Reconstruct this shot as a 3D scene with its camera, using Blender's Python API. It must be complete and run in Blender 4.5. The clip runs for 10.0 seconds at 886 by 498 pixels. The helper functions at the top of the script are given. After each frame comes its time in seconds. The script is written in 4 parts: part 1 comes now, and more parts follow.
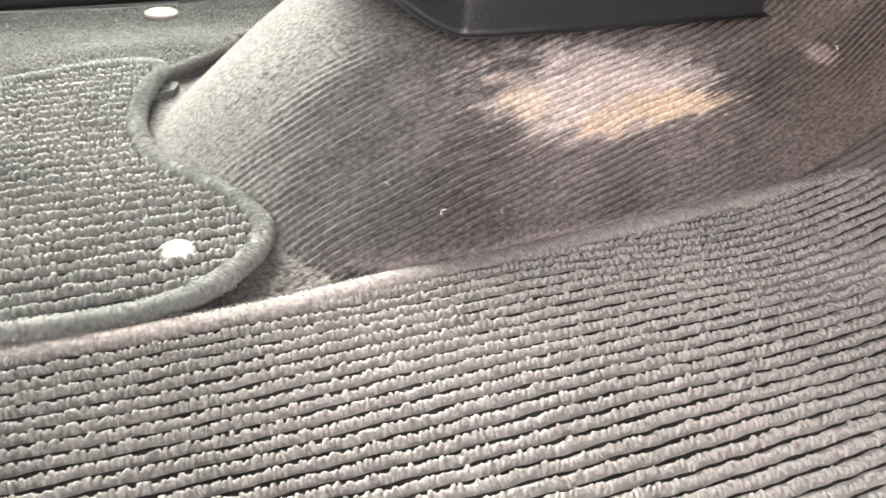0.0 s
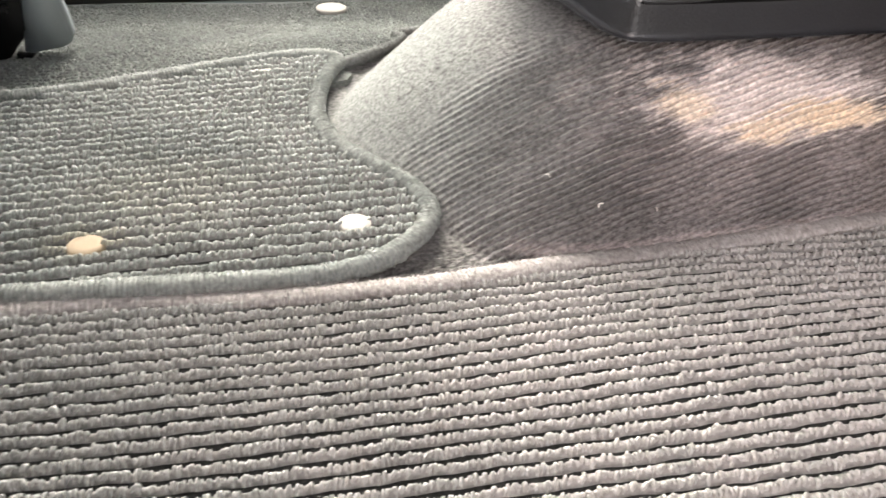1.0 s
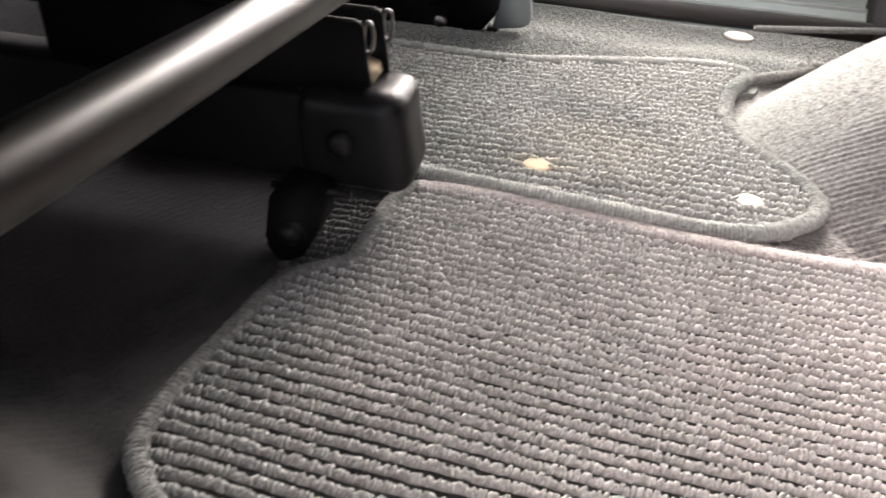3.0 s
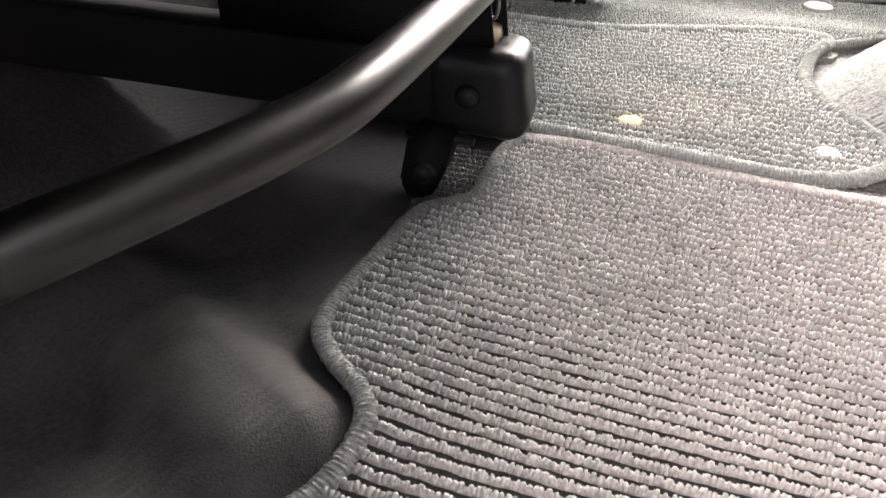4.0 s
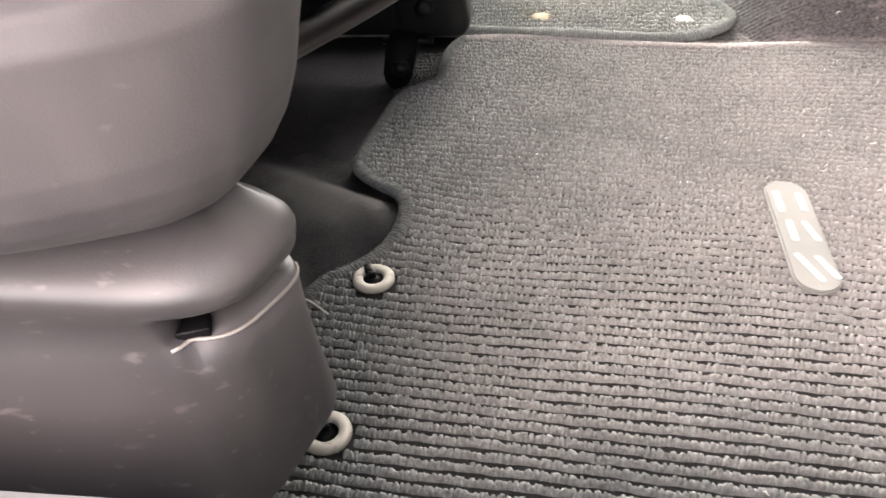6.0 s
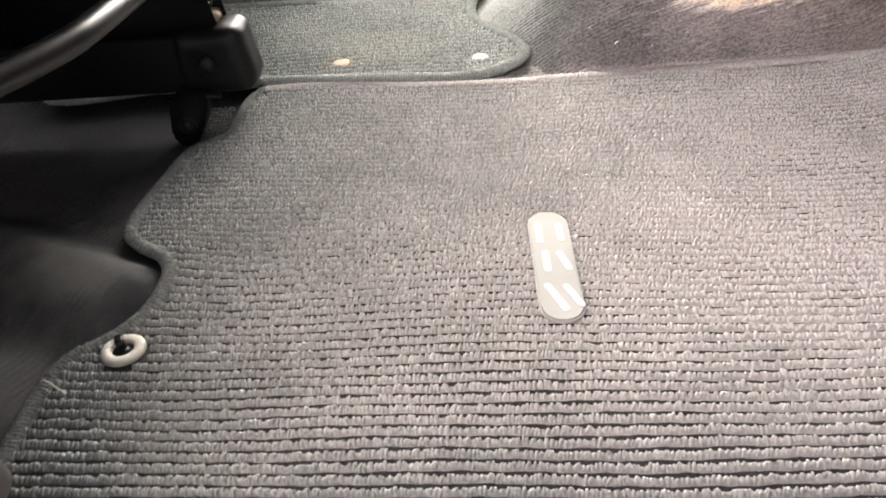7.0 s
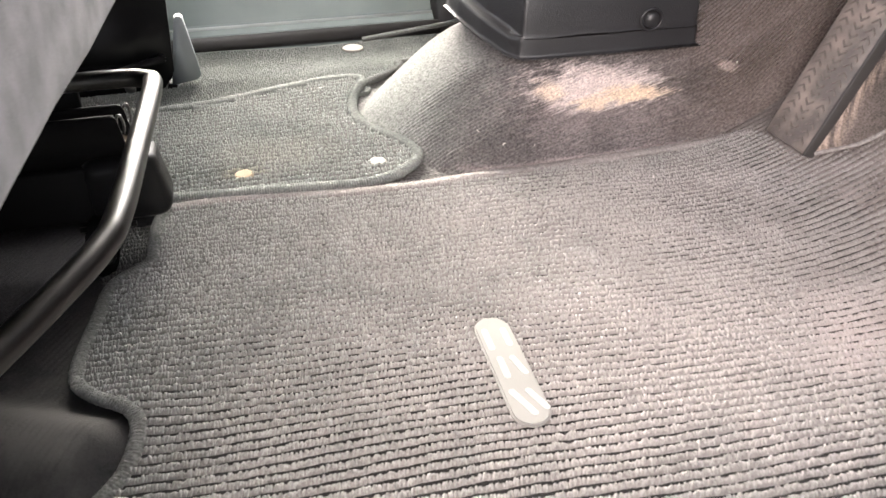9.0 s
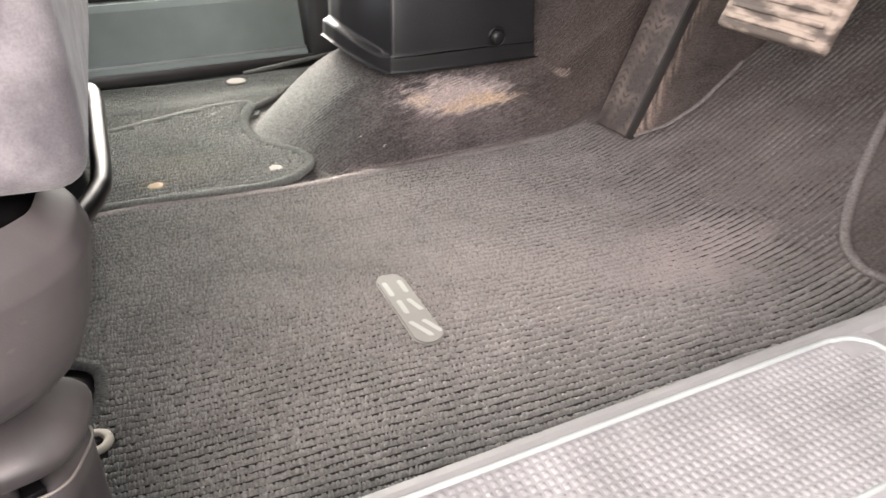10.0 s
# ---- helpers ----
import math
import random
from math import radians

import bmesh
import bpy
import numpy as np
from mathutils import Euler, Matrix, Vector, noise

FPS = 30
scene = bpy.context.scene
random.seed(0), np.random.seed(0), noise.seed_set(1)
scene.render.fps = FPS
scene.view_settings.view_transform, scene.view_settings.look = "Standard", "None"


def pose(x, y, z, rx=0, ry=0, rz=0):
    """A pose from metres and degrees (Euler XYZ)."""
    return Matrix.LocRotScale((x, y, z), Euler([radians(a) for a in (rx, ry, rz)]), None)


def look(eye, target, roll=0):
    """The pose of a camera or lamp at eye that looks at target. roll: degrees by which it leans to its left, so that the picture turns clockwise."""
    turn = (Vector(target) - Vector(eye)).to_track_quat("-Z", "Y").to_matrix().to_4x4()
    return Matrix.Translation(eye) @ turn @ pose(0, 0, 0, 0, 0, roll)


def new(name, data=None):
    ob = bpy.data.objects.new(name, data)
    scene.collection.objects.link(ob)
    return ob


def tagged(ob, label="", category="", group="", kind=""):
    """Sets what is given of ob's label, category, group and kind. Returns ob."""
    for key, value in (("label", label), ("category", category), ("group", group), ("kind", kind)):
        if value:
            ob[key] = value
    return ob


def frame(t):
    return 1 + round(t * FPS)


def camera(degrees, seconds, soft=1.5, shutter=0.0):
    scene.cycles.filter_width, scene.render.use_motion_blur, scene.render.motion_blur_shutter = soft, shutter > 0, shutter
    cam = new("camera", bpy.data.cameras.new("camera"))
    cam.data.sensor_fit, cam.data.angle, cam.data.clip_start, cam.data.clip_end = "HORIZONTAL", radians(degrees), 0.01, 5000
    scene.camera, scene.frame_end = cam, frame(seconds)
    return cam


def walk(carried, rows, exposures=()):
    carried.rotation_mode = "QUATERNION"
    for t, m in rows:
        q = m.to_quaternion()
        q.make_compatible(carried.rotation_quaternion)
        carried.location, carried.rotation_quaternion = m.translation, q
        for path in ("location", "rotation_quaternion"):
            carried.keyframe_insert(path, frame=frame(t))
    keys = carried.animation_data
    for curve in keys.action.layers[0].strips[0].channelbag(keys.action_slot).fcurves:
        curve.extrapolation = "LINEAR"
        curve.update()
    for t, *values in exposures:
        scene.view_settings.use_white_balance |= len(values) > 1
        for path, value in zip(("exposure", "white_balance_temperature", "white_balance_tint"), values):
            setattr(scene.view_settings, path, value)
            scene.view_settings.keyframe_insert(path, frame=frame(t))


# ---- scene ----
cam = camera(60.5, 10.0, 1.5, 0.25)
PATH = [
    (0, (0.064, 0.091, 0.28), (0.847, 1.54, -0.854), 5.3),
    (0.5, (0.044, 0.081, 0.286), (0.693, 1.584, -0.863), 4.2),
    (1, (0.027, 0.07, 0.29), (0.525, 1.625, -0.864), 3.6),
    (1.5, (-0.016, 0.033, 0.299), (0.261, 1.64, -0.859), 2.2),
    (2, (-0.037, 0.007, 0.285), (0.081, 1.642, -0.86), 3.1),
    (2.5, (-0.03, -0.012, 0.29), (-0.097, 1.637, -0.839), 3.7),
    (3, (-0.053, -0.058, 0.293), (-0.309, 1.578, -0.828), 4.2),
    (3.2, (-0.066, -0.088, 0.279), (-0.398, 1.532, -0.845), 4.2),
    (4.3, (-0.081, -0.196, 0.32), (-0.481, 1.366, -0.864), 1.7),
    (4.5, (-0.102, -0.244, 0.323), (-0.475, 1.315, -0.873), 1.3),
    (4.7, (-0.098, -0.293, 0.333), (-0.482, 1.24, -0.893), -0.7),
    (5, (-0.118, -0.327, 0.324), (-0.453, 1.205, -0.916), -1.0),
    (5.2, (-0.113, -0.339, 0.328), (-0.433, 1.183, -0.93), -1.4),
    (6.3, (-0.055, -0.416, 0.37), (-0.206, 1.151, -0.863), -3.6),
    (6.5, (-0.027, -0.421, 0.37), (-0.14, 1.158, -0.852), -3.7),
    (7, (0.041, -0.384, 0.366), (0.037, 1.229, -0.817), -3.8),
    (7.5, (0.038, -0.329, 0.372), (0.144, 1.303, -0.778), -3.6),
    (8, (0.026, -0.3, 0.389), (0.262, 1.332, -0.742), -2.1),
    (8.5, (-0.006, -0.318, 0.421), (0.361, 1.299, -0.699), -0.2),
    (9, (-0.069, -0.372, 0.446), (0.406, 1.233, -0.649), 0.4),
    (9.5, (-0.122, -0.463, 0.448), (0.482, 1.119, -0.616), 0.3),
    (10, (-0.144, -0.531, 0.46), (0.641, 1.016, -0.535), 0.7),
]
EXPOSURE = 3.62
LEVELS = [(0.0, 0.85), (1.0, 0.8), (2.0, 0.9), (3.0, 1.1), (4.5, 1.4), (5.2, 1.15), (6.5, 0.9), (7.5, 1.0), (8.5, 1.03), (9.0, 1.06), (9.5, 0.87), (10.0, 0.25)]
walk(cam, [(t, look(eye, target, roll)) for t, eye, target, roll in PATH], [(t, EXPOSURE + v, 6950 if t > 1.5 else 6900, 18 if 2.5 < t < 6 else 13 if t > 1.5 else 11) for t, v in LEVELS])

# ---- light ----
world = bpy.data.worlds.new("sky")
scene.world = world
world.use_nodes = True
wn = world.node_tree
sky = wn.nodes.new("ShaderNodeTexSky")
sky.sky_type = "NISHITA"
sky.sun_disc = False
sky.sun_elevation = radians(43)
sky.sun_rotation = radians(-2)
sky.dust_density = 3.0
haze = wn.nodes.new("ShaderNodeHueSaturation")
haze.inputs["Saturation"].default_value = 0.35
wn.links.new(sky.outputs["Color"], haze.inputs["Color"])
wn.links.new(haze.outputs["Color"], wn.nodes["Background"].inputs["Color"])
wn.nodes["Background"].inputs["Strength"].default_value = 0.073
sun_data = bpy.data.lights.new("sun", "SUN")
sun_data.energy = 0.55
sun_data.angle = radians(52)
sun_data.color = (0.97, 1.0, 0.92)
sun = new("sun", sun_data)
sun.matrix_world = look((0.0, 3.5, 2.9), (0.1, 0.4, 0.0))
# the open driver's door: the sky's light through its opening
door_data = bpy.data.lights.new("door_opening", "AREA")
door_data.shape = "RECTANGLE"
door_data.size, door_data.size_y = 0.75, 0.55
door_data.energy = 1.30
door_data.color = (1.0, 0.84, 0.80)
door_light = new("door_opening", door_data)
door_light.matrix_world = look((-0.42, -0.93, 0.74), (-0.02, -0.02, 0.12))


# ---- materials ----
def links_of(m):
    return m.node_tree.nodes, m.node_tree.links


def base_material(name, rough=0.6, metal=0.0, spec=0.5):
    m = bpy.data.materials.new(name)
    m.use_nodes = True
    b = m.node_tree.nodes["Principled BSDF"]
    b.inputs["Roughness"].default_value = rough
    b.inputs["Metallic"].default_value = metal
    b.inputs["Specular IOR Level"].default_value = spec
    return m, b


def noise_ramp(m, scale, lo, hi, c0, c1, detail=4.0, vec=None, stretch=None):
    """Noise in object space between two colours."""
    n, l = links_of(m)
    if vec is None:
        vec = n.new("ShaderNodeTexCoord").outputs["Object"]
    if stretch:
        mp = n.new("ShaderNodeMapping")
        mp.inputs["Scale"].default_value = stretch
        l.new(vec, mp.inputs["Vector"])
        vec = mp.outputs["Vector"]
    t = n.new("ShaderNodeTexNoise")
    t.inputs["Scale"].default_value = scale
    t.inputs["Detail"].default_value = detail
    l.new(vec, t.inputs["Vector"])
    r = n.new("ShaderNodeValToRGB")
    r.color_ramp.elements[0].position, r.color_ramp.elements[1].position = lo, hi
    r.color_ramp.elements[0].color, r.color_ramp.elements[1].color = (*c0, 1), (*c1, 1)
    l.new(t.outputs["Fac"], r.inputs["Fac"])
    return r.outputs["Color"], t.outputs["Fac"]


def mix(m, fac, a, b, mode="MIX"):
    n, l = links_of(m)
    x = n.new("ShaderNodeMix")
    x.data_type, x.blend_type = "RGBA", mode
    for s, v in ((x.inputs[0], fac), (x.inputs[6], a), (x.inputs[7], b)):
        if hasattr(v, "links"):
            l.new(v, s)
        else:
            s.default_value = v if isinstance(v, float) else (*v, 1)
    return x.outputs[2]


def bump(m, b, height, strength, dist):
    n, l = links_of(m)
    k = n.new("ShaderNodeBump")
    k.inputs["Strength"].default_value, k.inputs["Distance"].default_value = strength, dist
    l.new(height, k.inputs["Height"])
    prev = b.inputs["Normal"].links
    if prev:
        l.new(prev[0].from_socket, k.inputs["Normal"])
    l.new(k.outputs["Normal"], b.inputs["Normal"])


def blob(m, centre, size, wobble=0.35, scale=14.0, soft=0.45):
    """A soft-edged patch with a ragged outline: 1 inside, 0 outside."""
    n, l = links_of(m)
    tc = n.new("ShaderNodeTexCoord").outputs["Object"]
    mp = n.new("ShaderNodeMapping")
    mp.inputs["Scale"].default_value = [1 / s for s in size]
    mp.inputs["Location"].default_value = [-c / s for c, s in zip(centre, size)]
    l.new(tc, mp.inputs["Vector"])
    ln = n.new("ShaderNodeVectorMath")
    ln.operation = "LENGTH"
    l.new(mp.outputs["Vector"], ln.inputs[0])
    t = n.new("ShaderNodeTexNoise")
    t.inputs["Scale"].default_value, t.inputs["Detail"].default_value = scale, 5.0
    l.new(tc, t.inputs["Vector"])
    ad = n.new("ShaderNodeMath")
    ad.operation = "MULTIPLY_ADD"
    l.new(t.outputs["Fac"], ad.inputs[0])
    ad.inputs[1].default_value = wobble * 2
    l.new(ln.outputs["Value"], ad.inputs[2])
    r = n.new("ShaderNodeMapRange")
    r.inputs["From Min"].default_value, r.inputs["From Max"].default_value = 1.0 + wobble + soft, 1.0 + wobble - soft
    l.new(ad.outputs[0], r.inputs["Value"])
    return r.outputs["Result"]


def yarn(name, dark, light, dust=None, patches=(), grain=1500.0, relief=0.0006, sheen=0.06, tints=()):
    """Looped or cut pile: every island a little lighter or darker, dusty in places."""
    m, b = base_material(name, 0.97, 0.0, 0.05)
    n, l = links_of(m)
    c, _ = noise_ramp(m, 9.0, 0.3, 0.7, dark, light)
    fine, _ = noise_ramp(m, 330.0, 0.32, 0.68, (0.72, 0.72, 0.72), (1.22, 1.22, 1.22), 3.0)
    c = mix(m, 1.0, c, fine, "MULTIPLY")
    g = n.new("ShaderNodeNewGeometry")
    r = n.new("ShaderNodeMapRange")
    r.inputs["To Min"].default_value, r.inputs["To Max"].default_value = 0.88, 1.08
    l.new(g.outputs["Random Per Island"], r.inputs["Value"])
    cc = n.new("ShaderNodeCombineColor")
    for i in range(3):
        l.new(r.outputs["Result"], cc.inputs[i])
    c = mix(m, 1.0, c, cc.outputs["Color"], "MULTIPLY")
    if dust:
        for centre, size, amount in patches:
            k = n.new("ShaderNodeMath")
            k.operation = "MULTIPLY"
            l.new(blob(m, centre, size, 0.8, 26.0, 0.6), k.inputs[0])
            k.inputs[1].default_value = amount
            c = mix(m, k.outputs[0], c, dust)
    for centre, size, amount, colour in tints:
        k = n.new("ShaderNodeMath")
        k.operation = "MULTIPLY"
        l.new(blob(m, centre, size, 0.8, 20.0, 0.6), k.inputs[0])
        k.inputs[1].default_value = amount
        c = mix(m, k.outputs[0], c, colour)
    l.new(c, b.inputs["Base Color"])
    t = n.new("ShaderNodeTexNoise")
    t.inputs["Scale"].default_value = grain
    l.new(n.new("ShaderNodeTexCoord").outputs["Object"], t.inputs["Vector"])
    bump(m, b, t.outputs["Fac"], 0.6, relief)
    b.inputs["Sheen Weight"].default_value = sheen
    b.inputs["Sheen Roughness"].default_value = 0.5
    return m


def plastic(name, colour, rough=0.45, grain=900.0, strength=0.25, scuff=0.3, spec=0.5):
    m, b = base_material(name, rough, 0.0, spec)
    n, l = links_of(m)
    lighter = [min(1, v * 1.35 + 0.006) for v in colour]
    c, f = noise_ramp(m, 6.0, 0.35, 0.75, colour, lighter, 6.0)
    l.new(c, b.inputs["Base Color"])
    _, s = noise_ramp(m, 35.0, 0.3, 0.8, (0, 0, 0), (1, 1, 1), 8.0, stretch=(1, 3, 1))
    r = n.new("ShaderNodeMapRange")
    r.inputs["To Min"].default_value, r.inputs["To Max"].default_value = rough - 0.12 * scuff, rough + 0.35 * scuff
    l.new(s, r.inputs["Value"])
    l.new(r.outputs["Result"], b.inputs["Roughness"])
    t = n.new("ShaderNodeTexVoronoi")
    t.inputs["Scale"].default_value = grain
    l.new(n.new("ShaderNodeTexCoord").outputs["Object"], t.inputs["Vector"])
    bump(m, b, t.outputs["Distance"], strength, 0.0004)
    return m


def scuffed(m, dust, amount, scale=9.0):
    """Pale dusty smears and short scratches over a plastic."""
    n, l = links_of(m)
    b = n["Principled BSDF"]
    base = b.inputs["Base Color"].links[0].from_socket
    _, smear = noise_ramp(m, scale, 0.3, 0.7, (0, 0, 0), (1, 1, 1), 8.0, stretch=(1.0, 1.0, 0.5))
    _, fine = noise_ramp(m, 160.0, 0.3, 0.7, (0, 0, 0), (1, 1, 1), 4.0, stretch=(0.4, 1.0, 1.0))
    r = n.new("ShaderNodeMapRange")
    r.inputs["From Min"].default_value, r.inputs["From Max"].default_value = 0.52, 0.80
    r.inputs["To Max"].default_value = amount
    l.new(smear, r.inputs["Value"])
    f = n.new("ShaderNodeMapRange")
    f.inputs["From Min"].default_value, f.inputs["From Max"].default_value = 0.62, 0.72
    f.inputs["To Max"].default_value = amount * 0.7
    l.new(fine, f.inputs["Value"])
    ad = n.new("ShaderNodeMath")
    ad.operation = "MAXIMUM"
    l.new(r.outputs["Result"], ad.inputs[0])
    l.new(f.outputs["Result"], ad.inputs[1])
    l.new(mix(m, ad.outputs[0], base, dust), b.inputs["Base Color"])


def metal(name, colour, rough=0.3):
    m, b = base_material(name, rough, 1.0)
    n, l = links_of(m)
    c, _ = noise_ramp(m, 40.0, 0.3, 0.8, [v * 0.75 for v in colour], colour, 6.0)
    l.new(c, b.inputs["Base Color"])
    _, f = noise_ramp(m, 120.0, 0.3, 0.8, (0, 0, 0), (1, 1, 1))
    bump(m, b, f, 0.12, 0.0003)
    return m


MAT_DUST = (0.44, 0.402, 0.388)
# The last blob turns the pile browner and darker towards the toe board.
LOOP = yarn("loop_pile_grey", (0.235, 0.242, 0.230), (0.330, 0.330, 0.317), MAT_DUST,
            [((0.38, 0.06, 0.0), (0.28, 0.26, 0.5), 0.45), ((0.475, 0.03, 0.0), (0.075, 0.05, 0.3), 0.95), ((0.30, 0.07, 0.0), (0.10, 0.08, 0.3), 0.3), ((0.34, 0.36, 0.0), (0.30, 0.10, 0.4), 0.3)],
            tints=[((0.72, 0.14, 0.10), (0.20, 0.26, 0.4), 0.75, (0.135, 0.118, 0.110))])
LOOP_CENTRE = yarn("loop_pile_green_grey", (0.240, 0.258, 0.243), (0.340, 0.352, 0.333), (0.42, 0.38, 0.27), [((-0.02, 0.54, 0.0), (0.06, 0.05, 0.3), 0.14), ((-0.068, 0.498, 0.0), (0.017, 0.014, 0.3), 0.5)])
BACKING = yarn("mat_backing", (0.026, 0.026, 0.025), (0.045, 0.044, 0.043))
BINDING = yarn("binding_yarn", (0.105, 0.109, 0.104), (0.170, 0.172, 0.165))
BINDING_GREEN = yarn("green_grey_binding", (0.165, 0.178, 0.168), (0.245, 0.255, 0.242))
BINDING_PALE = yarn("worn_binding", (0.23, 0.215, 0.207), (0.32, 0.298, 0.29))
NEEDLE_FAR = yarn("passenger_pile", (0.112, 0.121, 0.114), (0.165, 0.172, 0.162))
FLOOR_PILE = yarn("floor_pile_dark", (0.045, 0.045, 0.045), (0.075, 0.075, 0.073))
# Mounds darker than driver and centre loops: gap shade put into the colour.
MOUND_SHADE = yarn("mound_shade_yarn", (0.175, 0.174, 0.166), (0.235, 0.230, 0.221), MAT_DUST, [((0.34, 0.10, 0.0), (0.32, 0.28, 0.5), 0.30), ((0.475, 0.03, 0.0), (0.075, 0.05, 0.3), 0.8)])
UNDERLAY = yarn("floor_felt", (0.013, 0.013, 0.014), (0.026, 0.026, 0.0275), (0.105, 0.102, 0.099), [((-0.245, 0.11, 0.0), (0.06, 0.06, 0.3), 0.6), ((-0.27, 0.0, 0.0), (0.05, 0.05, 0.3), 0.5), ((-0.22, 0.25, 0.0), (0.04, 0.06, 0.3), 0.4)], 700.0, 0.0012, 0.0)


def fibre_noise(m, along, across, slope):
    """Noise drawn out along the carpet's ribs, which climb with x."""
    n, l = links_of(m)
    tc = n.new("ShaderNodeTexCoord").outputs["Object"]
    cb = n.new("ShaderNodeCombineXYZ")
    for i, k in enumerate(((along, 0.0, 0.0), (-slope * across, 0.0, across), (0.0, 60.0, 0.0))):
        dot = n.new("ShaderNodeVectorMath")
        dot.operation = "DOT_PRODUCT"
        dot.inputs[1].default_value = k
        l.new(tc, dot.inputs[0])
        l.new(dot.outputs["Value"], cb.inputs[i])
    t = n.new("ShaderNodeTexNoise")
    t.inputs["Scale"].default_value, t.inputs["Detail"].default_value, t.inputs["Roughness"].default_value = 1.0, 6.0, 0.65
    l.new(cb.outputs[0], t.inputs["Vector"])
    return t.outputs["Fac"]


def scraped(m, centre, size, fibres, ragged, soft):
    """A scraped patch, 1 inside, whose edge follows the fibres."""
    n, l = links_of(m)
    tc = n.new("ShaderNodeTexCoord").outputs["Object"]
    mp = n.new("ShaderNodeMapping")
    mp.inputs["Scale"].default_value = [1 / v for v in size]
    mp.inputs["Location"].default_value = [-c / v for c, v in zip(centre, size)]
    l.new(tc, mp.inputs["Vector"])
    ln = n.new("ShaderNodeVectorMath")
    ln.operation = "LENGTH"
    l.new(mp.outputs["Vector"], ln.inputs[0])
    ad = n.new("ShaderNodeMath")
    ad.operation = "MULTIPLY_ADD"
    l.new(fibres, ad.inputs[0])
    ad.inputs[1].default_value = ragged * 2
    l.new(ln.outputs["Value"], ad.inputs[2])
    r = n.new("ShaderNodeMapRange")
    r.inputs["From Min"].default_value, r.inputs["From Max"].default_value = 1.0 + ragged + soft, 1.0 + ragged - soft
    l.new(ad.outputs[0], r.inputs["Value"])
    return r.outputs["Result"]


def tunnel_material():
    m, b = base_material("tunnel_carpet", 0.97, 0.0, 0.05)
    n, l = links_of(m)
    c, _ = noise_ramp(m, 12.0, 0.3, 0.7, (0.100, 0.094, 0.092), (0.175, 0.160, 0.157), 6.0)
    f, _ = noise_ramp(m, 300.0, 0.35, 0.65, (0.50, 0.50, 0.50), (1.40, 1.40, 1.40), 4.0)
    c = mix(m, 1.0, c, f, "MULTIPLY")
    fibres = fibre_noise(m, 45.0, 210.0, 0.22)
    broad = fibre_noise(m, 16.0, 60.0, 0.22)
    for centre, size, amount, col, which, ragged, soft in (
            ((0.15, 0.62, 0.05), (0.12, 0.16, 0.16), 0.80, (0.150, 0.157, 0.149), broad, 0.3, 0.5),
            ((0.66, 0.45, 0.10), (0.17, 0.20, 0.16), 0.45, (0.145, 0.108, 0.092), broad, 0.4, 0.5),
            ((0.390, 0.470, 0.066), (0.098, 0.12, 0.031), 0.45, (0.36, 0.31, 0.30), fibres, 2.0, 0.6),
            ((0.392, 0.480, 0.080), (0.078, 0.12, 0.018), 0.92, (0.72, 0.635, 0.60), fibres, 1.15, 0.34),
            ((0.434, 0.475, 0.073), (0.046, 0.12, 0.0075), 0.90, (0.78, 0.64, 0.49), fibres, 1.5, 0.30),
            ((0.375, 0.470, 0.068), (0.022, 0.12, 0.0060), 0.85, (0.76, 0.63, 0.50), fibres, 1.5, 0.30),
            ((0.325, 0.480, 0.082), (0.018, 0.12, 0.0070), 0.70, (0.76, 0.64, 0.52), fibres, 1.5, 0.30),
            ((0.573, 0.468, 0.097), (0.011, 0.06, 0.0055), 0.6, (0.50, 0.42, 0.39), fibres, 0.9, 0.30),
            ((0.40, 0.425, 0.006), (0.28, 0.03, 0.005), 0.55, (0.42, 0.36, 0.35), broad, 0.4, 0.45)):
        k = n.new("ShaderNodeMath")
        k.operation = "MULTIPLY"
        l.new(scraped(m, centre, size, which, ragged, soft), k.inputs[0])
        k.inputs[1].default_value = amount
        c = mix(m, k.outputs[0], c, mix(m, 0.7, col, f, "MULTIPLY"))
    l.new(c, b.inputs["Base Color"])
    t = n.new("ShaderNodeTexNoise")
    t.inputs["Scale"].default_value, t.inputs["Detail"].default_value = 700.0, 3.0
    l.new(n.new("ShaderNodeTexCoord").outputs["Object"], t.inputs["Vector"])
    bump(m, b, t.outputs["Fac"], 0.6, 0.0013)
    b.inputs["Sheen Weight"].default_value = 0.04
    return m


TUNNEL = tunnel_material()
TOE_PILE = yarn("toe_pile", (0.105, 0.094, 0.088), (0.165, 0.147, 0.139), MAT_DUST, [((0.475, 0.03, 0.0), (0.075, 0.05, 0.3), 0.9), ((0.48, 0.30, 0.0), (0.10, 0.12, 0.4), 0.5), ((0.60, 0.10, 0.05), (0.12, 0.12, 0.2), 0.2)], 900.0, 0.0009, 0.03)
BLACK_PLASTIC = plastic("black_plastic", (0.0025, 0.0025, 0.003), 0.30, spec=0.12)
CONSOLE_PLASTIC = plastic("console_plastic", (0.013, 0.013, 0.0145), 0.32, 500.0, 0.5)
SHELL_PLASTIC = plastic("seat_shell_plastic", (0.050, 0.0452, 0.047), 0.40, 1100.0, 0.10, 0.3, 0.20)
COVER_PLASTIC = plastic("rail_cover_plastic", (0.036, 0.033, 0.034), 0.38, 1000.0, 0.08, 0.4, 0.55)
scuffed(SHELL_PLASTIC, (0.22, 0.20, 0.19), 0.35)
scuffed(COVER_PLASTIC, (0.24, 0.22, 0.21), 0.35)
SLOT_RIM = plastic("slot_rim_plastic", (0.19, 0.175, 0.16), 0.3, 800.0, 0.1)
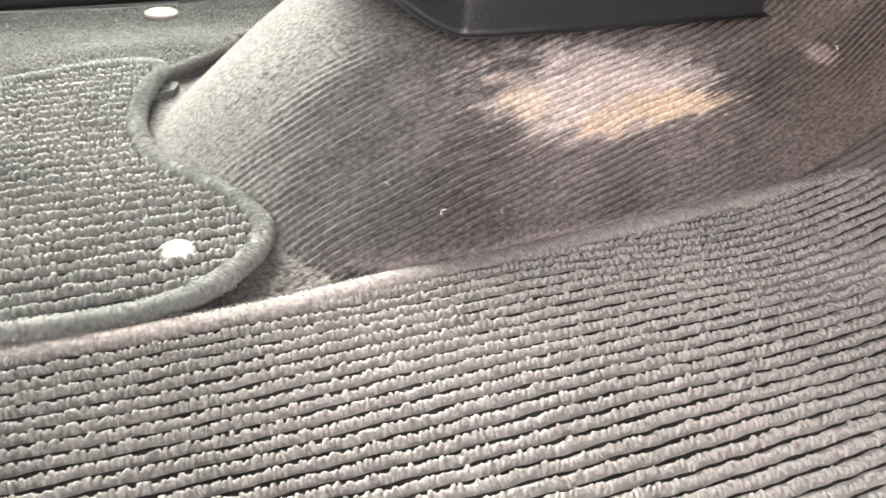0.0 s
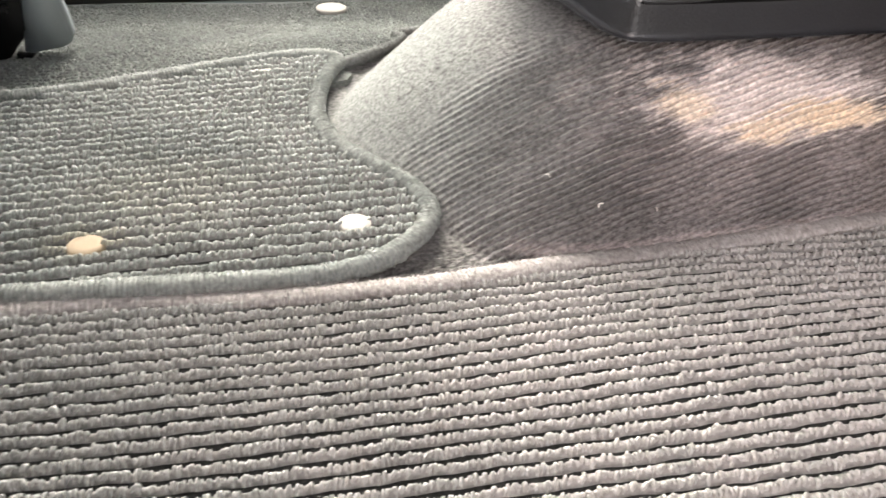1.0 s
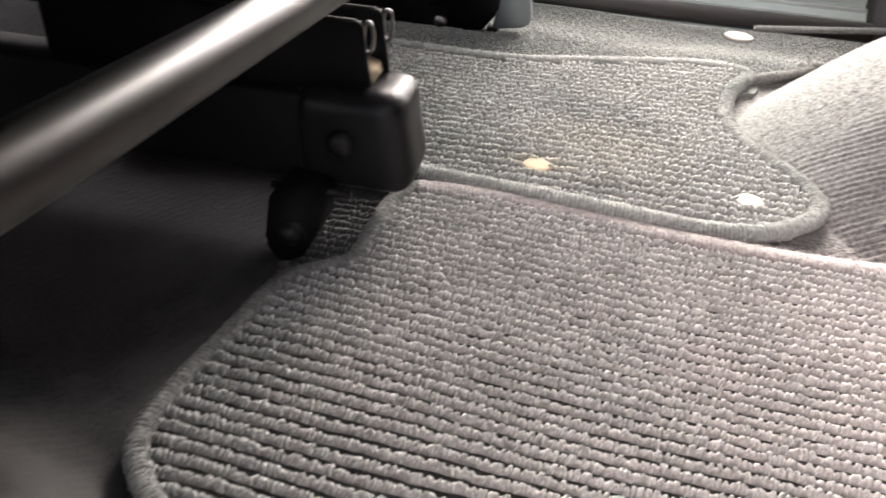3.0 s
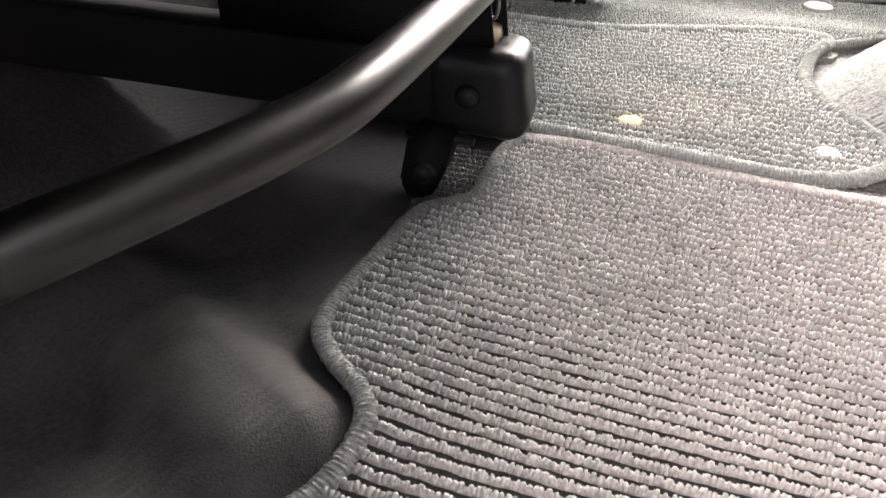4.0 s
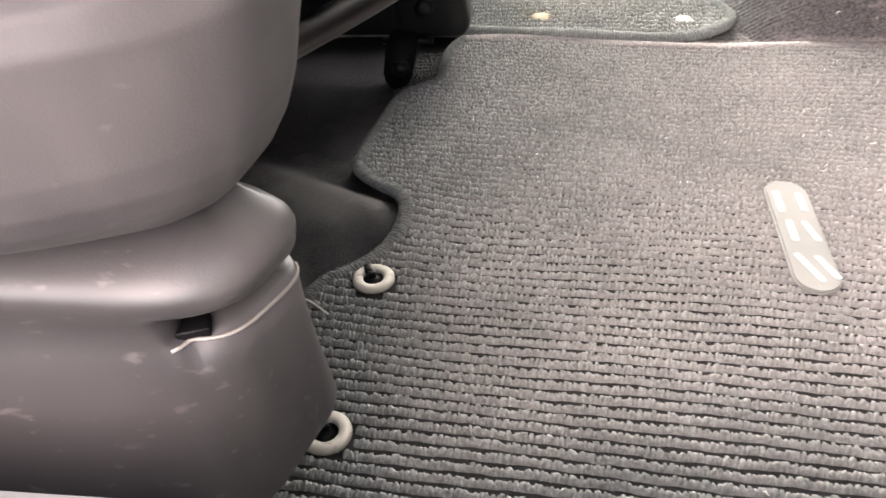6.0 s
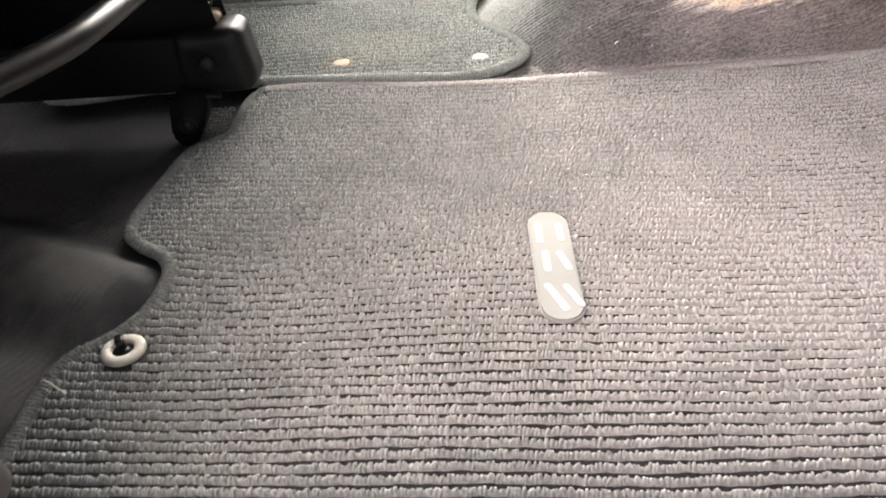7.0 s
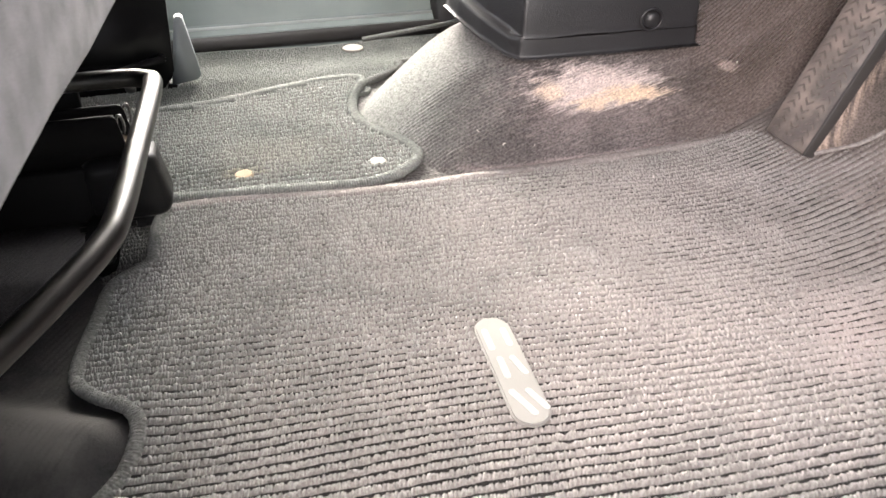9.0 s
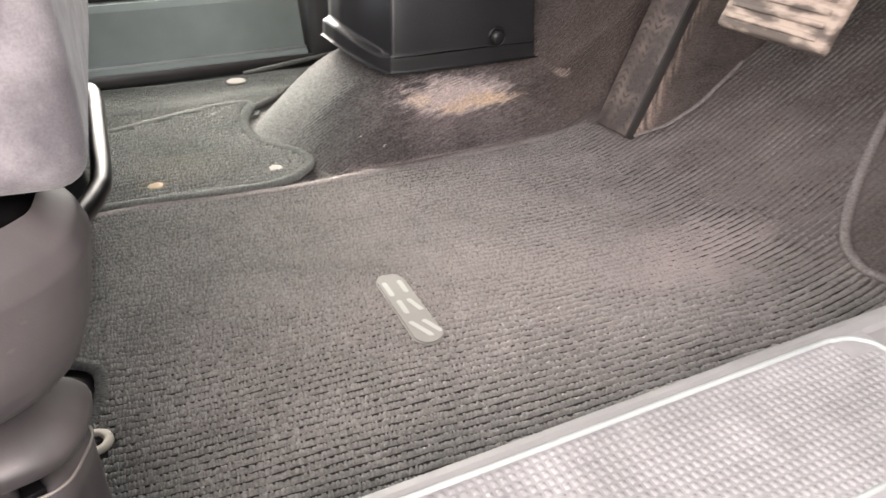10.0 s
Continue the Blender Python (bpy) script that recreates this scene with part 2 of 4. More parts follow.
BLACK_STEEL = plastic("black_painted_steel", (0.002, 0.002, 0.0023), 0.5, 300.0, 0.08, spec=0.035)
SILL_GREY = plastic("sill_light_grey", (0.22, 0.22, 0.218), 0.5, 600.0, 0.1)
SILL_FAR = plastic("sill_green_grey", (0.20, 0.24, 0.228), 0.38, 600.0, 0.1)
SEAT_UNDER = plastic("blue_grey_plastic", (0.13, 0.145, 0.15), 0.4, 600.0, 0.15)


def grid_material():
    m, b = base_material("grid_scuff_plate", 0.4, 0.0, 0.5)
    n, l = links_of(m)
    c, f = noise_ramp(m, 25.0, 0.35, 0.7, (0.25, 0.25, 0.25), (0.34, 0.34, 0.34), 6.0)
    l.new(c, b.inputs["Base Color"])
    bump(m, b, f, 0.15, 0.0004)
    return m


GRID = grid_material()
LIP = plastic("pale_line_and_lip_glint", (0.34, 0.37, 0.36), 0.28, 600.0, 0.05)
RUBBER = plastic("black_rubber", (0.035, 0.033, 0.032), 0.55, 500.0, 0.3, 0.8)
NICKEL = metal("satin_steel", (0.20, 0.195, 0.19), 0.34)
BAR_PAINT = metal("bar_paint", (0.071, 0.0695, 0.068), 0.35)
LATCH_TAN = plastic("yellow_zinc_dull", (0.27, 0.215, 0.145), 0.8, 300.0, 0.1, 0.3, 0.2)
WHITE_RUBBER = plastic("white_disc", (0.27, 0.255, 0.235), 0.95, 500.0, 0.1)
YELLOW_DISC = plastic("yellowed_disc", (0.255, 0.200, 0.140), 0.95, 500.0, 0.1)
RING_WHITE = plastic("ring_white", (0.34, 0.32, 0.275), 0.6, 400.0, 0.15, 0.6)
scuffed(RING_WHITE, (0.06, 0.055, 0.05), 0.9, 130.0)
BADGE = plastic("badge_grey", (0.20, 0.20, 0.19), 0.95, 700.0, 0.2)
BADGE_LIGHT = plastic("badge_white", (0.33, 0.335, 0.325), 0.95, 700.0, 0.2)
LINT = plastic("lint_white", (0.72, 0.68, 0.64), 0.9, 500.0, 0.1)


def fabric_material(name, c0, c1):
    m, b = base_material(name, 0.95, 0.0, 0.1)
    n, l = links_of(m)
    c, _ = noise_ramp(m, 38.0, 0.36, 0.64, c0, c1, 7.0)
    f, h = noise_ramp(m, 900.0, 0.3, 0.7, (0.88, 0.88, 0.88), (1.1, 1.1, 1.1), 2.0)
    l.new(mix(m, 1.0, c, f, "MULTIPLY"), b.inputs["Base Color"])
    bump(m, b, h, 0.4, 0.0006)
    b.inputs["Sheen Weight"].default_value = 0.25
    return m


FABRIC = fabric_material("seat_fabric", (0.098, 0.093, 0.101), (0.205, 0.195, 0.206))
FABRIC_DARK = fabric_material("seat_fabric_dark", (0.13, 0.12, 0.12), (0.19, 0.18, 0.18))


def pedal_material():
    m, b = base_material("dirty_rubber", 0.7, 0.0, 0.3)
    n, l = links_of(m)
    c, f = noise_ramp(m, 45.0, 0.42, 0.6, (0.12, 0.10, 0.088), (0.42, 0.345, 0.29), 5.0, stretch=(1, 0.6, 2))
    l.new(c, b.inputs["Base Color"])
    bump(m, b, f, 0.4, 0.001)
    return m


PEDAL = pedal_material()


def tread_material():
    m, b = base_material("worn_tread_rubber", 0.42, 0.0, 0.5)
    n, l = links_of(m)
    c, f = noise_ramp(m, 30.0, 0.4, 0.72, (0.105, 0.092, 0.086), (0.285, 0.24, 0.213), 6.0)
    l.new(c, b.inputs["Base Color"])
    bump(m, b, f, 0.2, 0.001)
    return m


TREAD = tread_material()


def stained_carpet():
    m, b = base_material("stained_carpet", 0.95, 0.0, 0.1)
    n, l = links_of(m)
    c, f = noise_ramp(m, 26.0, 0.35, 0.65, (0.066, 0.058, 0.054), (0.125, 0.107, 0.098), 6.0, stretch=(0.5, 1, 0.6))
    g, h = noise_ramp(m, 450.0, 0.3, 0.7, (0.6, 0.6, 0.6), (1.35, 1.35, 1.35), 3.0)
    # rubbed pale and rusty in streaks that run along the footrest's edge
    tc = n.new("ShaderNodeTexCoord").outputs["Object"]
    off = n.new("ShaderNodeVectorMath")
    off.operation = "DOT_PRODUCT"
    off.inputs[1].default_value = (0.917, 0.0, -0.40)
    l.new(tc, off.inputs[0])
    near = n.new("ShaderNodeMapRange")
    near.inputs["From Min"].default_value, near.inputs["From Max"].default_value = 0.548, 0.526
    l.new(off.outputs["Value"], near.inputs["Value"])
    streak = fibre_noise(m, 30.0, 30.0, 0.0)
    mp = n.new("ShaderNodeMapping")
    mp.inputs["Rotation"].default_value = (0, radians(23.5), 0)
    mp.inputs["Scale"].default_value = (150, 20, 22)
    l.new(tc, mp.inputs["Vector"])
    t = n.new("ShaderNodeTexNoise")
    t.inputs["Scale"].default_value, t.inputs["Detail"].default_value = 1.0, 5.0
    l.new(mp.outputs[0], t.inputs["Vector"])
    sr = n.new("ShaderNodeMapRange")
    sr.inputs["From Min"].default_value, sr.inputs["From Max"].default_value = 0.42, 0.62
    l.new(t.outputs["Fac"], sr.inputs["Value"])
    k = n.new("ShaderNodeMath")
    k.operation = "MULTIPLY"
    l.new(near.outputs["Result"], k.inputs[0])
    l.new(sr.outputs["Result"], k.inputs[1])
    rub = mix(m, streak, (0.50, 0.37, 0.28), (0.42, 0.36, 0.33))
    c = mix(m, k.outputs[0], c, rub)
    l.new(mix(m, 1.0, c, g, "MULTIPLY"), b.inputs["Base Color"])
    bump(m, b, h, 0.6, 0.0012)
    return m


TOE_CARPET = stained_carpet()


def plain(name, c0, c1, scale, rough):
    m, b = base_material(name, rough)
    n, l = links_of(m)
    c, f = noise_ramp(m, scale, 0.3, 0.7, c0, c1, 6.0)
    l.new(c, b.inputs["Base Color"])
    bump(m, b, f, 0.2, 0.003)
    return m


BOUNCE_GROUND = plain("bounce_ground", (0.20, 0.194, 0.186), (0.28, 0.272, 0.26), 3.0, 0.95)
HEADLINER = plain("headliner", (0.50, 0.48, 0.46), (0.58, 0.56, 0.54), 60.0, 0.95)
PAINT = plastic("door_paint", (0.30, 0.31, 0.31), 0.3, 100.0, 0.02)
DASH = plastic("dash_plastic", (0.05, 0.05, 0.052), 0.5)


# ---- mesh tools ----
def mesh_from(name, verts, faces, smooth=True):
    me = bpy.data.meshes.new(name)
    me.from_pydata([tuple(map(float, v)) for v in verts], [], faces)
    if smooth:
        me.polygons.foreach_set("use_smooth", [True] * len(me.polygons))
    me.update()
    return me


def attach(name, me, material, parent=None, label=""):
    ob = new(name, me)
    if material:
        me.materials.append(material)
    if parent is not None:
        ob.parent = parent
    if label:
        ob["label"] = label
    return ob


def part(name, bm, material, parent, label="", smooth=True):
    me = bpy.data.meshes.new(name)
    bmesh.ops.recalc_face_normals(bm, faces=bm.faces)
    bm.to_mesh(me)
    bm.free()
    if smooth:
        me.polygons.foreach_set("use_smooth", [True] * len(me.polygons))
    return attach(name, me, material, parent, label)


def empty(name, label, category, group="", kind=""):
    return tagged(new(name), label, category, group, kind)


def box(size, at=(0, 0, 0), turn=(0, 0, 0), bevel=0.002, seg=2):
    """A bevelled box, its middle at a place."""
    bm = bmesh.new()
    bmesh.ops.create_cube(bm, size=1.0)
    bmesh.ops.scale(bm, vec=size, verts=bm.verts)
    if bevel > 0:
        bmesh.ops.bevel(bm, geom=bm.edges[:], offset=bevel, segments=seg, profile=0.6, affect="EDGES")
    bmesh.ops.transform(bm, matrix=pose(*at, *turn), verts=bm.verts)
    return bm


def lathe(profile, seg=28, at=(0, 0, 0), turn=(0, 0, 0)):
    """Turned shape: profile of (radius, height), closed where the radius is 0."""
    bm = bmesh.new()
    rings = []
    for r, z in profile:
        if r <= 1e-6:
            rings.append([bm.verts.new((0, 0, z))])
        else:
            rings.append([bm.verts.new((r * math.cos(2 * math.pi * i / seg), r * math.sin(2 * math.pi * i / seg), z)) for i in range(seg)])
    for a, b in zip(rings, rings[1:]):
        for i in range(seg):
            j = (i + 1) % seg
            if len(a) == 1 and len(b) > 1:
                bm.faces.new((a[0], b[i], b[j]))
            elif len(b) == 1 and len(a) > 1:
                bm.faces.new((a[i], a[j], b[0]))
            elif len(a) > 1:
                bm.faces.new((a[i], a[j], b[j], b[i]))
    bmesh.ops.transform(bm, matrix=pose(*at, *turn), verts=bm.verts)
    return bm


def smooth_path(points, step, closed=False):
    """Catmull-Rom through the points, at even steps."""
    p = np.array(points, float)
    n = len(p)
    out = []
    for i in range(n if closed else n - 1):
        if closed:
            a, b, c, d = p[(i - 1) % n], p[i], p[(i + 1) % n], p[(i + 2) % n]
        else:
            a, b, c, d = p[max(i - 1, 0)], p[i], p[i + 1], p[min(i + 2, n - 1)]
        k = max(2, int(np.linalg.norm(c - b) / step * 3))
        for j in range(k):
            t = j / k
            out.append(0.5 * (2 * b + (c - a) * t + (2 * a - 5 * b + 4 * c - d) * t * t + (3 * b - a - 3 * c + d) * t ** 3))
    out.append(p[0] if closed else p[-1])
    out = np.array(out)
    s = np.concatenate([[0], np.cumsum(np.linalg.norm(np.diff(out, axis=0), axis=1))])
    k = max(3, int(s[-1] / step))
    q = np.linspace(0, s[-1], k + 1)
    if closed:
        q = q[:-1]
    return np.stack([np.interp(q, s, out[:, i]) for i in range(out.shape[1])], 1)


def tube_mesh(name, path, radius, seg=10, closed=False, ripple=0.0, turns=0.0, squash=1.0):
    """A tube along a path; ripple and turns wind slanting threads round it."""
    p = np.array(path, float)
    n = len(p)
    tan = (np.roll(p, -1, 0) - np.roll(p, 1, 0)) if closed else np.gradient(p, axis=0)
    tan /= np.linalg.norm(tan, axis=1)[:, None] + 1e-12
    up = np.tile([0.0, 0.0, 1.0], (n, 1))
    steep = np.abs(tan[:, 2]) > 0.95
    up[steep] = [0, 1, 0]
    side = np.cross(tan, up)
    side /= np.linalg.norm(side, axis=1)[:, None] + 1e-12
    up = np.cross(side, tan)
    a = np.linspace(0, 2 * math.pi, seg, endpoint=False)
    rad = radius * (1 + ripple * np.sin(turns * np.arange(n)[:, None] + a[None, :]))
    if ripple:
        rough = np.random.default_rng(n)
        rad *= 1 + rough.normal(0, 0.075, (n, seg)) + 0.04 * np.sin(0.02 * np.arange(n) + 1.3 * np.sin(0.007 * np.arange(n)))[:, None]
    v = p[:, None, :] + side[:, None, :] * (rad * np.cos(a))[:, :, None] + up[:, None, :] * (rad * np.sin(a) * squash)[:, :, None]
    faces = []
    for i in range(n if closed else n - 1):
        i2 = (i + 1) % n
        for j in range(seg):
            j2 = (j + 1) % seg
            faces.append((i * seg + j, i * seg + j2, i2 * seg + j2, i2 * seg + j))
    verts = v.reshape(-1, 3)
    if not closed:
        faces.append(tuple(range(seg))[::-1])
        faces.append(tuple(range((n - 1) * seg, n * seg)))
    return mesh_from(name, verts, faces)


def inside(poly, x, y):
    """Which of the places lie inside a closed outline."""
    hit = np.zeros(len(x), bool)
    q = np.roll(poly, -1, 0)
    for (x0, y0), (x1, y1) in zip(poly, q):
        cond = (y0 > y) != (y1 > y)
        hit ^= cond & (x < (x1 - x0) * (y - y0) / (y1 - y0 + 1e-15) + x0)
    return hit


def grid_mesh(name, xs, ys, fn):
    X, Y = np.meshgrid(xs, ys, indexing="ij")
    P = fn(X, Y)
    n, k = X.shape
    idx = np.arange(n * k).reshape(n, k)
    f = np.stack([idx[:-1, :-1], idx[1:, :-1], idx[1:, 1:], idx[:-1, 1:]], -1).reshape(-1, 4)
    return mesh_from(name, P.reshape(-1, 3), f.tolist())


def extrude_profile(name, profile, x0, x1, material, parent=None, label="", closed=True, steps=1):
    """A (y, z) profile drawn out along x."""
    n = len(profile)
    verts = [(x0 + (x1 - x0) * s / steps, y, z) for s in range(steps + 1) for y, z in profile]
    faces = []
    for s in range(steps):
        for i in range(n if closed else n - 1):
            j = (i + 1) % n
            faces.append((s * n + i, s * n + j, (s + 1) * n + j, (s + 1) * n + i))
    if closed:
        faces.append(tuple(range(n))[::-1])
        faces.append(tuple(range(steps * n, steps * n + n)))
    return attach(name, mesh_from(name, verts, faces, False), material, parent, label)


def smoothstep(a, b, v):
    t = np.clip((v - a) / (b - a), 0, 1)
    return t * t * (3 - 2 * t)


# ---- the floor's own shape ----
def ground_z(x, y):
    """Height of the tops of the mats: flat by the seats, rising to the toe board, falling to the far sill."""
    x, y = np.asarray(x, float), np.asarray(y, float)
    r = np.maximum(0, x - 0.44)
    toe = np.where(r < 0.22, 1.5 * r * r, 1.5 * 0.0484 + 0.66 * (r - 0.22))
    wave = 0.0032 * np.sin(11 * x + 4 * y) * np.sin(13 * y - 5 * x + 1.0)
    return toe - 0.042 * smoothstep(0.78, 1.08, y) + wave + 0.008 * np.exp(-((x + 0.19) ** 2 + (y - 0.11) ** 2) / 0.0016)


def hump_z(x, y):
    """Rise of the carpeted tunnel over the floor, with its sloping rounded nose."""
    w = np.abs(y - 0.66)
    side = 0.118 * (1 - np.exp(-np.maximum(0.235 - w, 0) / 0.036)) + 0.026 * np.exp(-((y - 0.66) / 0.085) ** 2)
    nose = 0.165 * np.tanh(np.maximum(x - 0.10 - 0.10 * (w / 0.235) ** 1.6 - 0.3 * 0.04 * np.log1p(np.exp((y - 0.66) / 0.04)), 0) / 0.18)
    k = 0.06
    h = np.clip(0.5 + 0.5 * (side - nose) / k, 0, 1)
    return np.maximum(side * (1 - h) + nose * h - k * h * (1 - h), 0)


def floor_shape(X, Y):
    """Felt over the floor pan, with a flat-topped hump under the seat."""
    Z = ground_z(X, Y) - 0.012
    d = -0.52 * (X + 0.275) - 0.85 * (Y - 0.165)
    along = 0.85 * (X + 0.275) - 0.52 * (Y - 0.165)
    Z += 0.024 * smoothstep(-0.012, 0.034, d) * (1 - smoothstep(0.05, 0.12, d)) * smoothstep(-0.16, -0.07, along) * (1 - smoothstep(0.09, 0.13, along))
    Z += 0.010 * np.exp(-((X + 0.33) ** 2 + (Y + 0.03) ** 2) / 0.004)
    Z += 0.05 * smoothstep(-0.42, -0.6, X)
    Z += 0.0007 * np.sin(2 * math.pi * (0.85 * X - 0.5 * Y) / 0.0062) * (0.6 + 0.4 * np.sin(61 * X) * np.sin(47 * Y))
    return np.stack([X, Y, Z], -1)


floor_x = np.concatenate([np.linspace(-1.4, -0.48, 36), np.arange(-0.475, -0.13, 0.0016), np.linspace(-0.125, 1.0, 90)])
floor_y = np.concatenate([np.linspace(-0.30, -0.11, 14), np.arange(-0.10, 0.46, 0.0024), np.linspace(0.465, 1.22, 60)])
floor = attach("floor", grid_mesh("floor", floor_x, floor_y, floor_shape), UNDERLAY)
tagged(floor, "dark grey felt carpet moulded over the car floor", "floor", kind="structure")


def tunnel_shape(X, Y):
    z = hump_z(X, Y)
    c = 0.75 * Y + z - 0.22 * X - 0.075 * (1 - np.exp(-np.maximum(X - 0.1, 0) / 0.13)) + 0.002 * np.sin(25 * X) + 0.0008 * np.sin(90 * X + 40 * Y)
    rib = (0.0026 + 0.0009 * smoothstep(0.26, 0.40, X)) * np.sin(2 * math.pi * c / 0.0062) * smoothstep(0.0, 0.015, z + 0.005) * (1 - smoothstep(0.54, 0.60, Y)) * smoothstep(0.10, 0.24, X)
    rib = rib * (0.75 + 0.25 * np.sin(37 * X + 50 * Y) * np.sin(21 * X - 80 * Y)) + np.random.default_rng(4).normal(0, 0.00028, X.shape)
    return np.stack([X, Y - rib * 0.8, ground_z(X, Y) - 0.006 + z + rib], -1)


tunnel = attach("tunnel_carpet", grid_mesh("tunnel_carpet", np.arange(0.085, 0.93, 0.0021), np.concatenate([np.arange(0.415, 0.475, 0.0006), np.arange(0.475, 0.62, 0.0013), np.arange(0.62, 0.92, 0.004)]), tunnel_shape), TUNNEL)
tagged(tunnel, "grey ribbed carpet on the centre tunnel, worn to a pale patch", "carpet", kind="structure")



def fuzz_mesh(name, at, along, length, width, seed):
    """Loose fibres: narrow bowed strips that rise from a surface."""
    rng = np.random.default_rng(seed)
    n = len(at)
    d = along + rng.normal(0, 0.5, (n, 3))
    d /= np.linalg.norm(d, axis=1)[:, None]
    side = np.cross(d, rng.normal(0, 1, (n, 3)))
    side /= np.linalg.norm(side, axis=1)[:, None] + 1e-9
    L = length * rng.uniform(0.4, 1.3, n)[:, None]
    bend = np.cross(d, side) * L * rng.normal(0, 0.35, n)[:, None]
    mid = at + d * L * 0.5 + bend
    tip = at + d * L
    V = np.stack([at - side * width, at + side * width, mid - side * width, mid + side * width, tip], 1).reshape(-1, 3)
    faces = []
    for i in range(n):
        k = 5 * i
        faces += [(k, k + 1, k + 3, k + 2), (k + 2, k + 3, k + 4)]
    return mesh_from(name, V, faces)


rng = np.random.default_rng(12)
fx = np.concatenate([rng.uniform(0.12, 0.66, 5000), rng.normal(0.37, 0.07, 9000)])
fy = np.concatenate([rng.uniform(0.425, 0.62, 5000), rng.normal(0.465, 0.022, 9000)])
fz = ground_z(fx, fy) - 0.006 + hump_z(fx, fy)
keep = hump_z(fx, fy) > 0.004
fibres = np.stack([fx, fy, fz], 1)[keep]
lean = np.stack([rng.normal(0.3, 0.8, len(fibres)), np.full(len(fibres), -0.35), np.full(len(fibres), 0.35)], 1)
fuzz = attach("fuzz", fuzz_mesh("fuzz", fibres, lean, 0.0048, 0.00013, 13), TUNNEL, tunnel)
tagged(fuzz, kind="stuff")
fs = np.linspace(0, 1, 40)


CREASE = [(0.594, 0.297), (0.613, 0.284), (0.632, 0.272), (0.657, 0.266), (0.683, 0.262), (0.725, 0.266), (0.76, 0.270), (0.80, 0.274)]


def toe_side(S, T):
    """Carpet that climbs in a hollow curve from the floor crease to the footrest's edge."""
    k = np.linspace(0, 1, len(CREASE))
    cx, cy = np.interp(S, k, [p[0] for p in CREASE]), np.interp(S, k, [p[1] for p in CREASE])
    cz = ground_z(cx, cy) + 0.006
    ex, ey, ez = 0.588 + 0.150 * S, 0.2965 + 0 * S, 0.042 + 0.345 * S
    up = 0.35 * T + 0.65 * T ** 1.8
    back = 1 - (1 - T) ** 2.2
    return np.stack([cx + (ex - cx) * T, cy + (ey - cy) * back, cz + (ez - cz) * up], -1)


toe = attach("toe_carpet", grid_mesh("toe_carpet", fs, fs, toe_side), TOE_CARPET)
tagged(toe, "brown-stained grey carpet turned up beside the footrest", "carpet", kind="structure")
attach("fold", tube_mesh("fold", smooth_path([(x, y, float(ground_z(x, y)) + 0.006) for x, y in CREASE[:-1]], 0.004), 0.0032, 8, False, 0.03, 0.9, 0.7), BINDING_PALE, toe, "pale rubbed fold of the carpet")


def toe_shape(X, Y):
    """Finely ribbed carpet that rises out of the trodden mat and climbs the toe board."""
    c = Y + 0.075 * (X - 0.1) - 0.0016 * np.sin(9 * X + 0.1 * Y / 0.0088) - 0.0007 * np.sin(31 * X + 0.5 * Y / 0.0088)
    up = smoothstep(0.40, 0.60, X)
    rib = 0.0010 * np.cos(2 * math.pi * c / 0.0088) * up * (0.8 + 0.2 * np.sin(41 * X + 13 * Y) * np.sin(29 * Y - 17 * X))
    return np.stack([X, Y, ground_z(X, Y) - 0.004 + 0.0051 * up + rib + np.random.default_rng(6).normal(0, 0.00032, X.shape)], -1)


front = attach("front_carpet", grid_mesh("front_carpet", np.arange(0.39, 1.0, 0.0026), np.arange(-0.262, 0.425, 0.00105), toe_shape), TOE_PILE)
tagged(front, "grey carpet ahead of the driver mat's cut edge", "carpet", kind="structure")

# ---- the car's shell round the footwells ----
NEAR_SILL = [(-0.256, -0.02), (-0.262, 0.10), (-0.2705, 0.156), (-0.2755, 0.164), (-0.282, 0.1665), (-0.289, 0.1655), (-0.292, 0.163), (-0.42, 0.154), (-0.43, 0.145), (-0.445, 0.10), (-0.47, -0.10), (-0.47, -0.2), (-0.262, -0.2)]
near_sill = extrude_profile("door_sill", NEAR_SILL, -1.4, 1.0, SILL_GREY)
tagged(near_sill, "light grey plastic door sill with a raised edge", "door sill", kind="structure")
scuff = extrude_profile("scuff_plate", [(-0.287, 0.1605), (-0.289, 0.1658), (-0.395, 0.1597), (-0.397, 0.1545)], -0.9, 0.290, GRID, near_sill, "silver scuff plate with a fine raised grid")
plate_line = smooth_path([(-0.9, -0.2885), (-0.3, -0.2885), (0.20, -0.2885), (0.262, -0.290), (0.280, -0.297), (0.287, -0.311), (0.285, -0.35), (0.270, -0.375), (0.24, -0.383), (0.10, -0.384), (-0.4, -0.384), (-0.9, -0.384)], 0.004)
attach("raised_line", tube_mesh("raised_line", [(x, y, 0.1664 + 0.058 * (y + 0.2885)) for x, y in plate_line], 0.0017, 8), LIP, near_sill, "whitish raised border line of the plate")


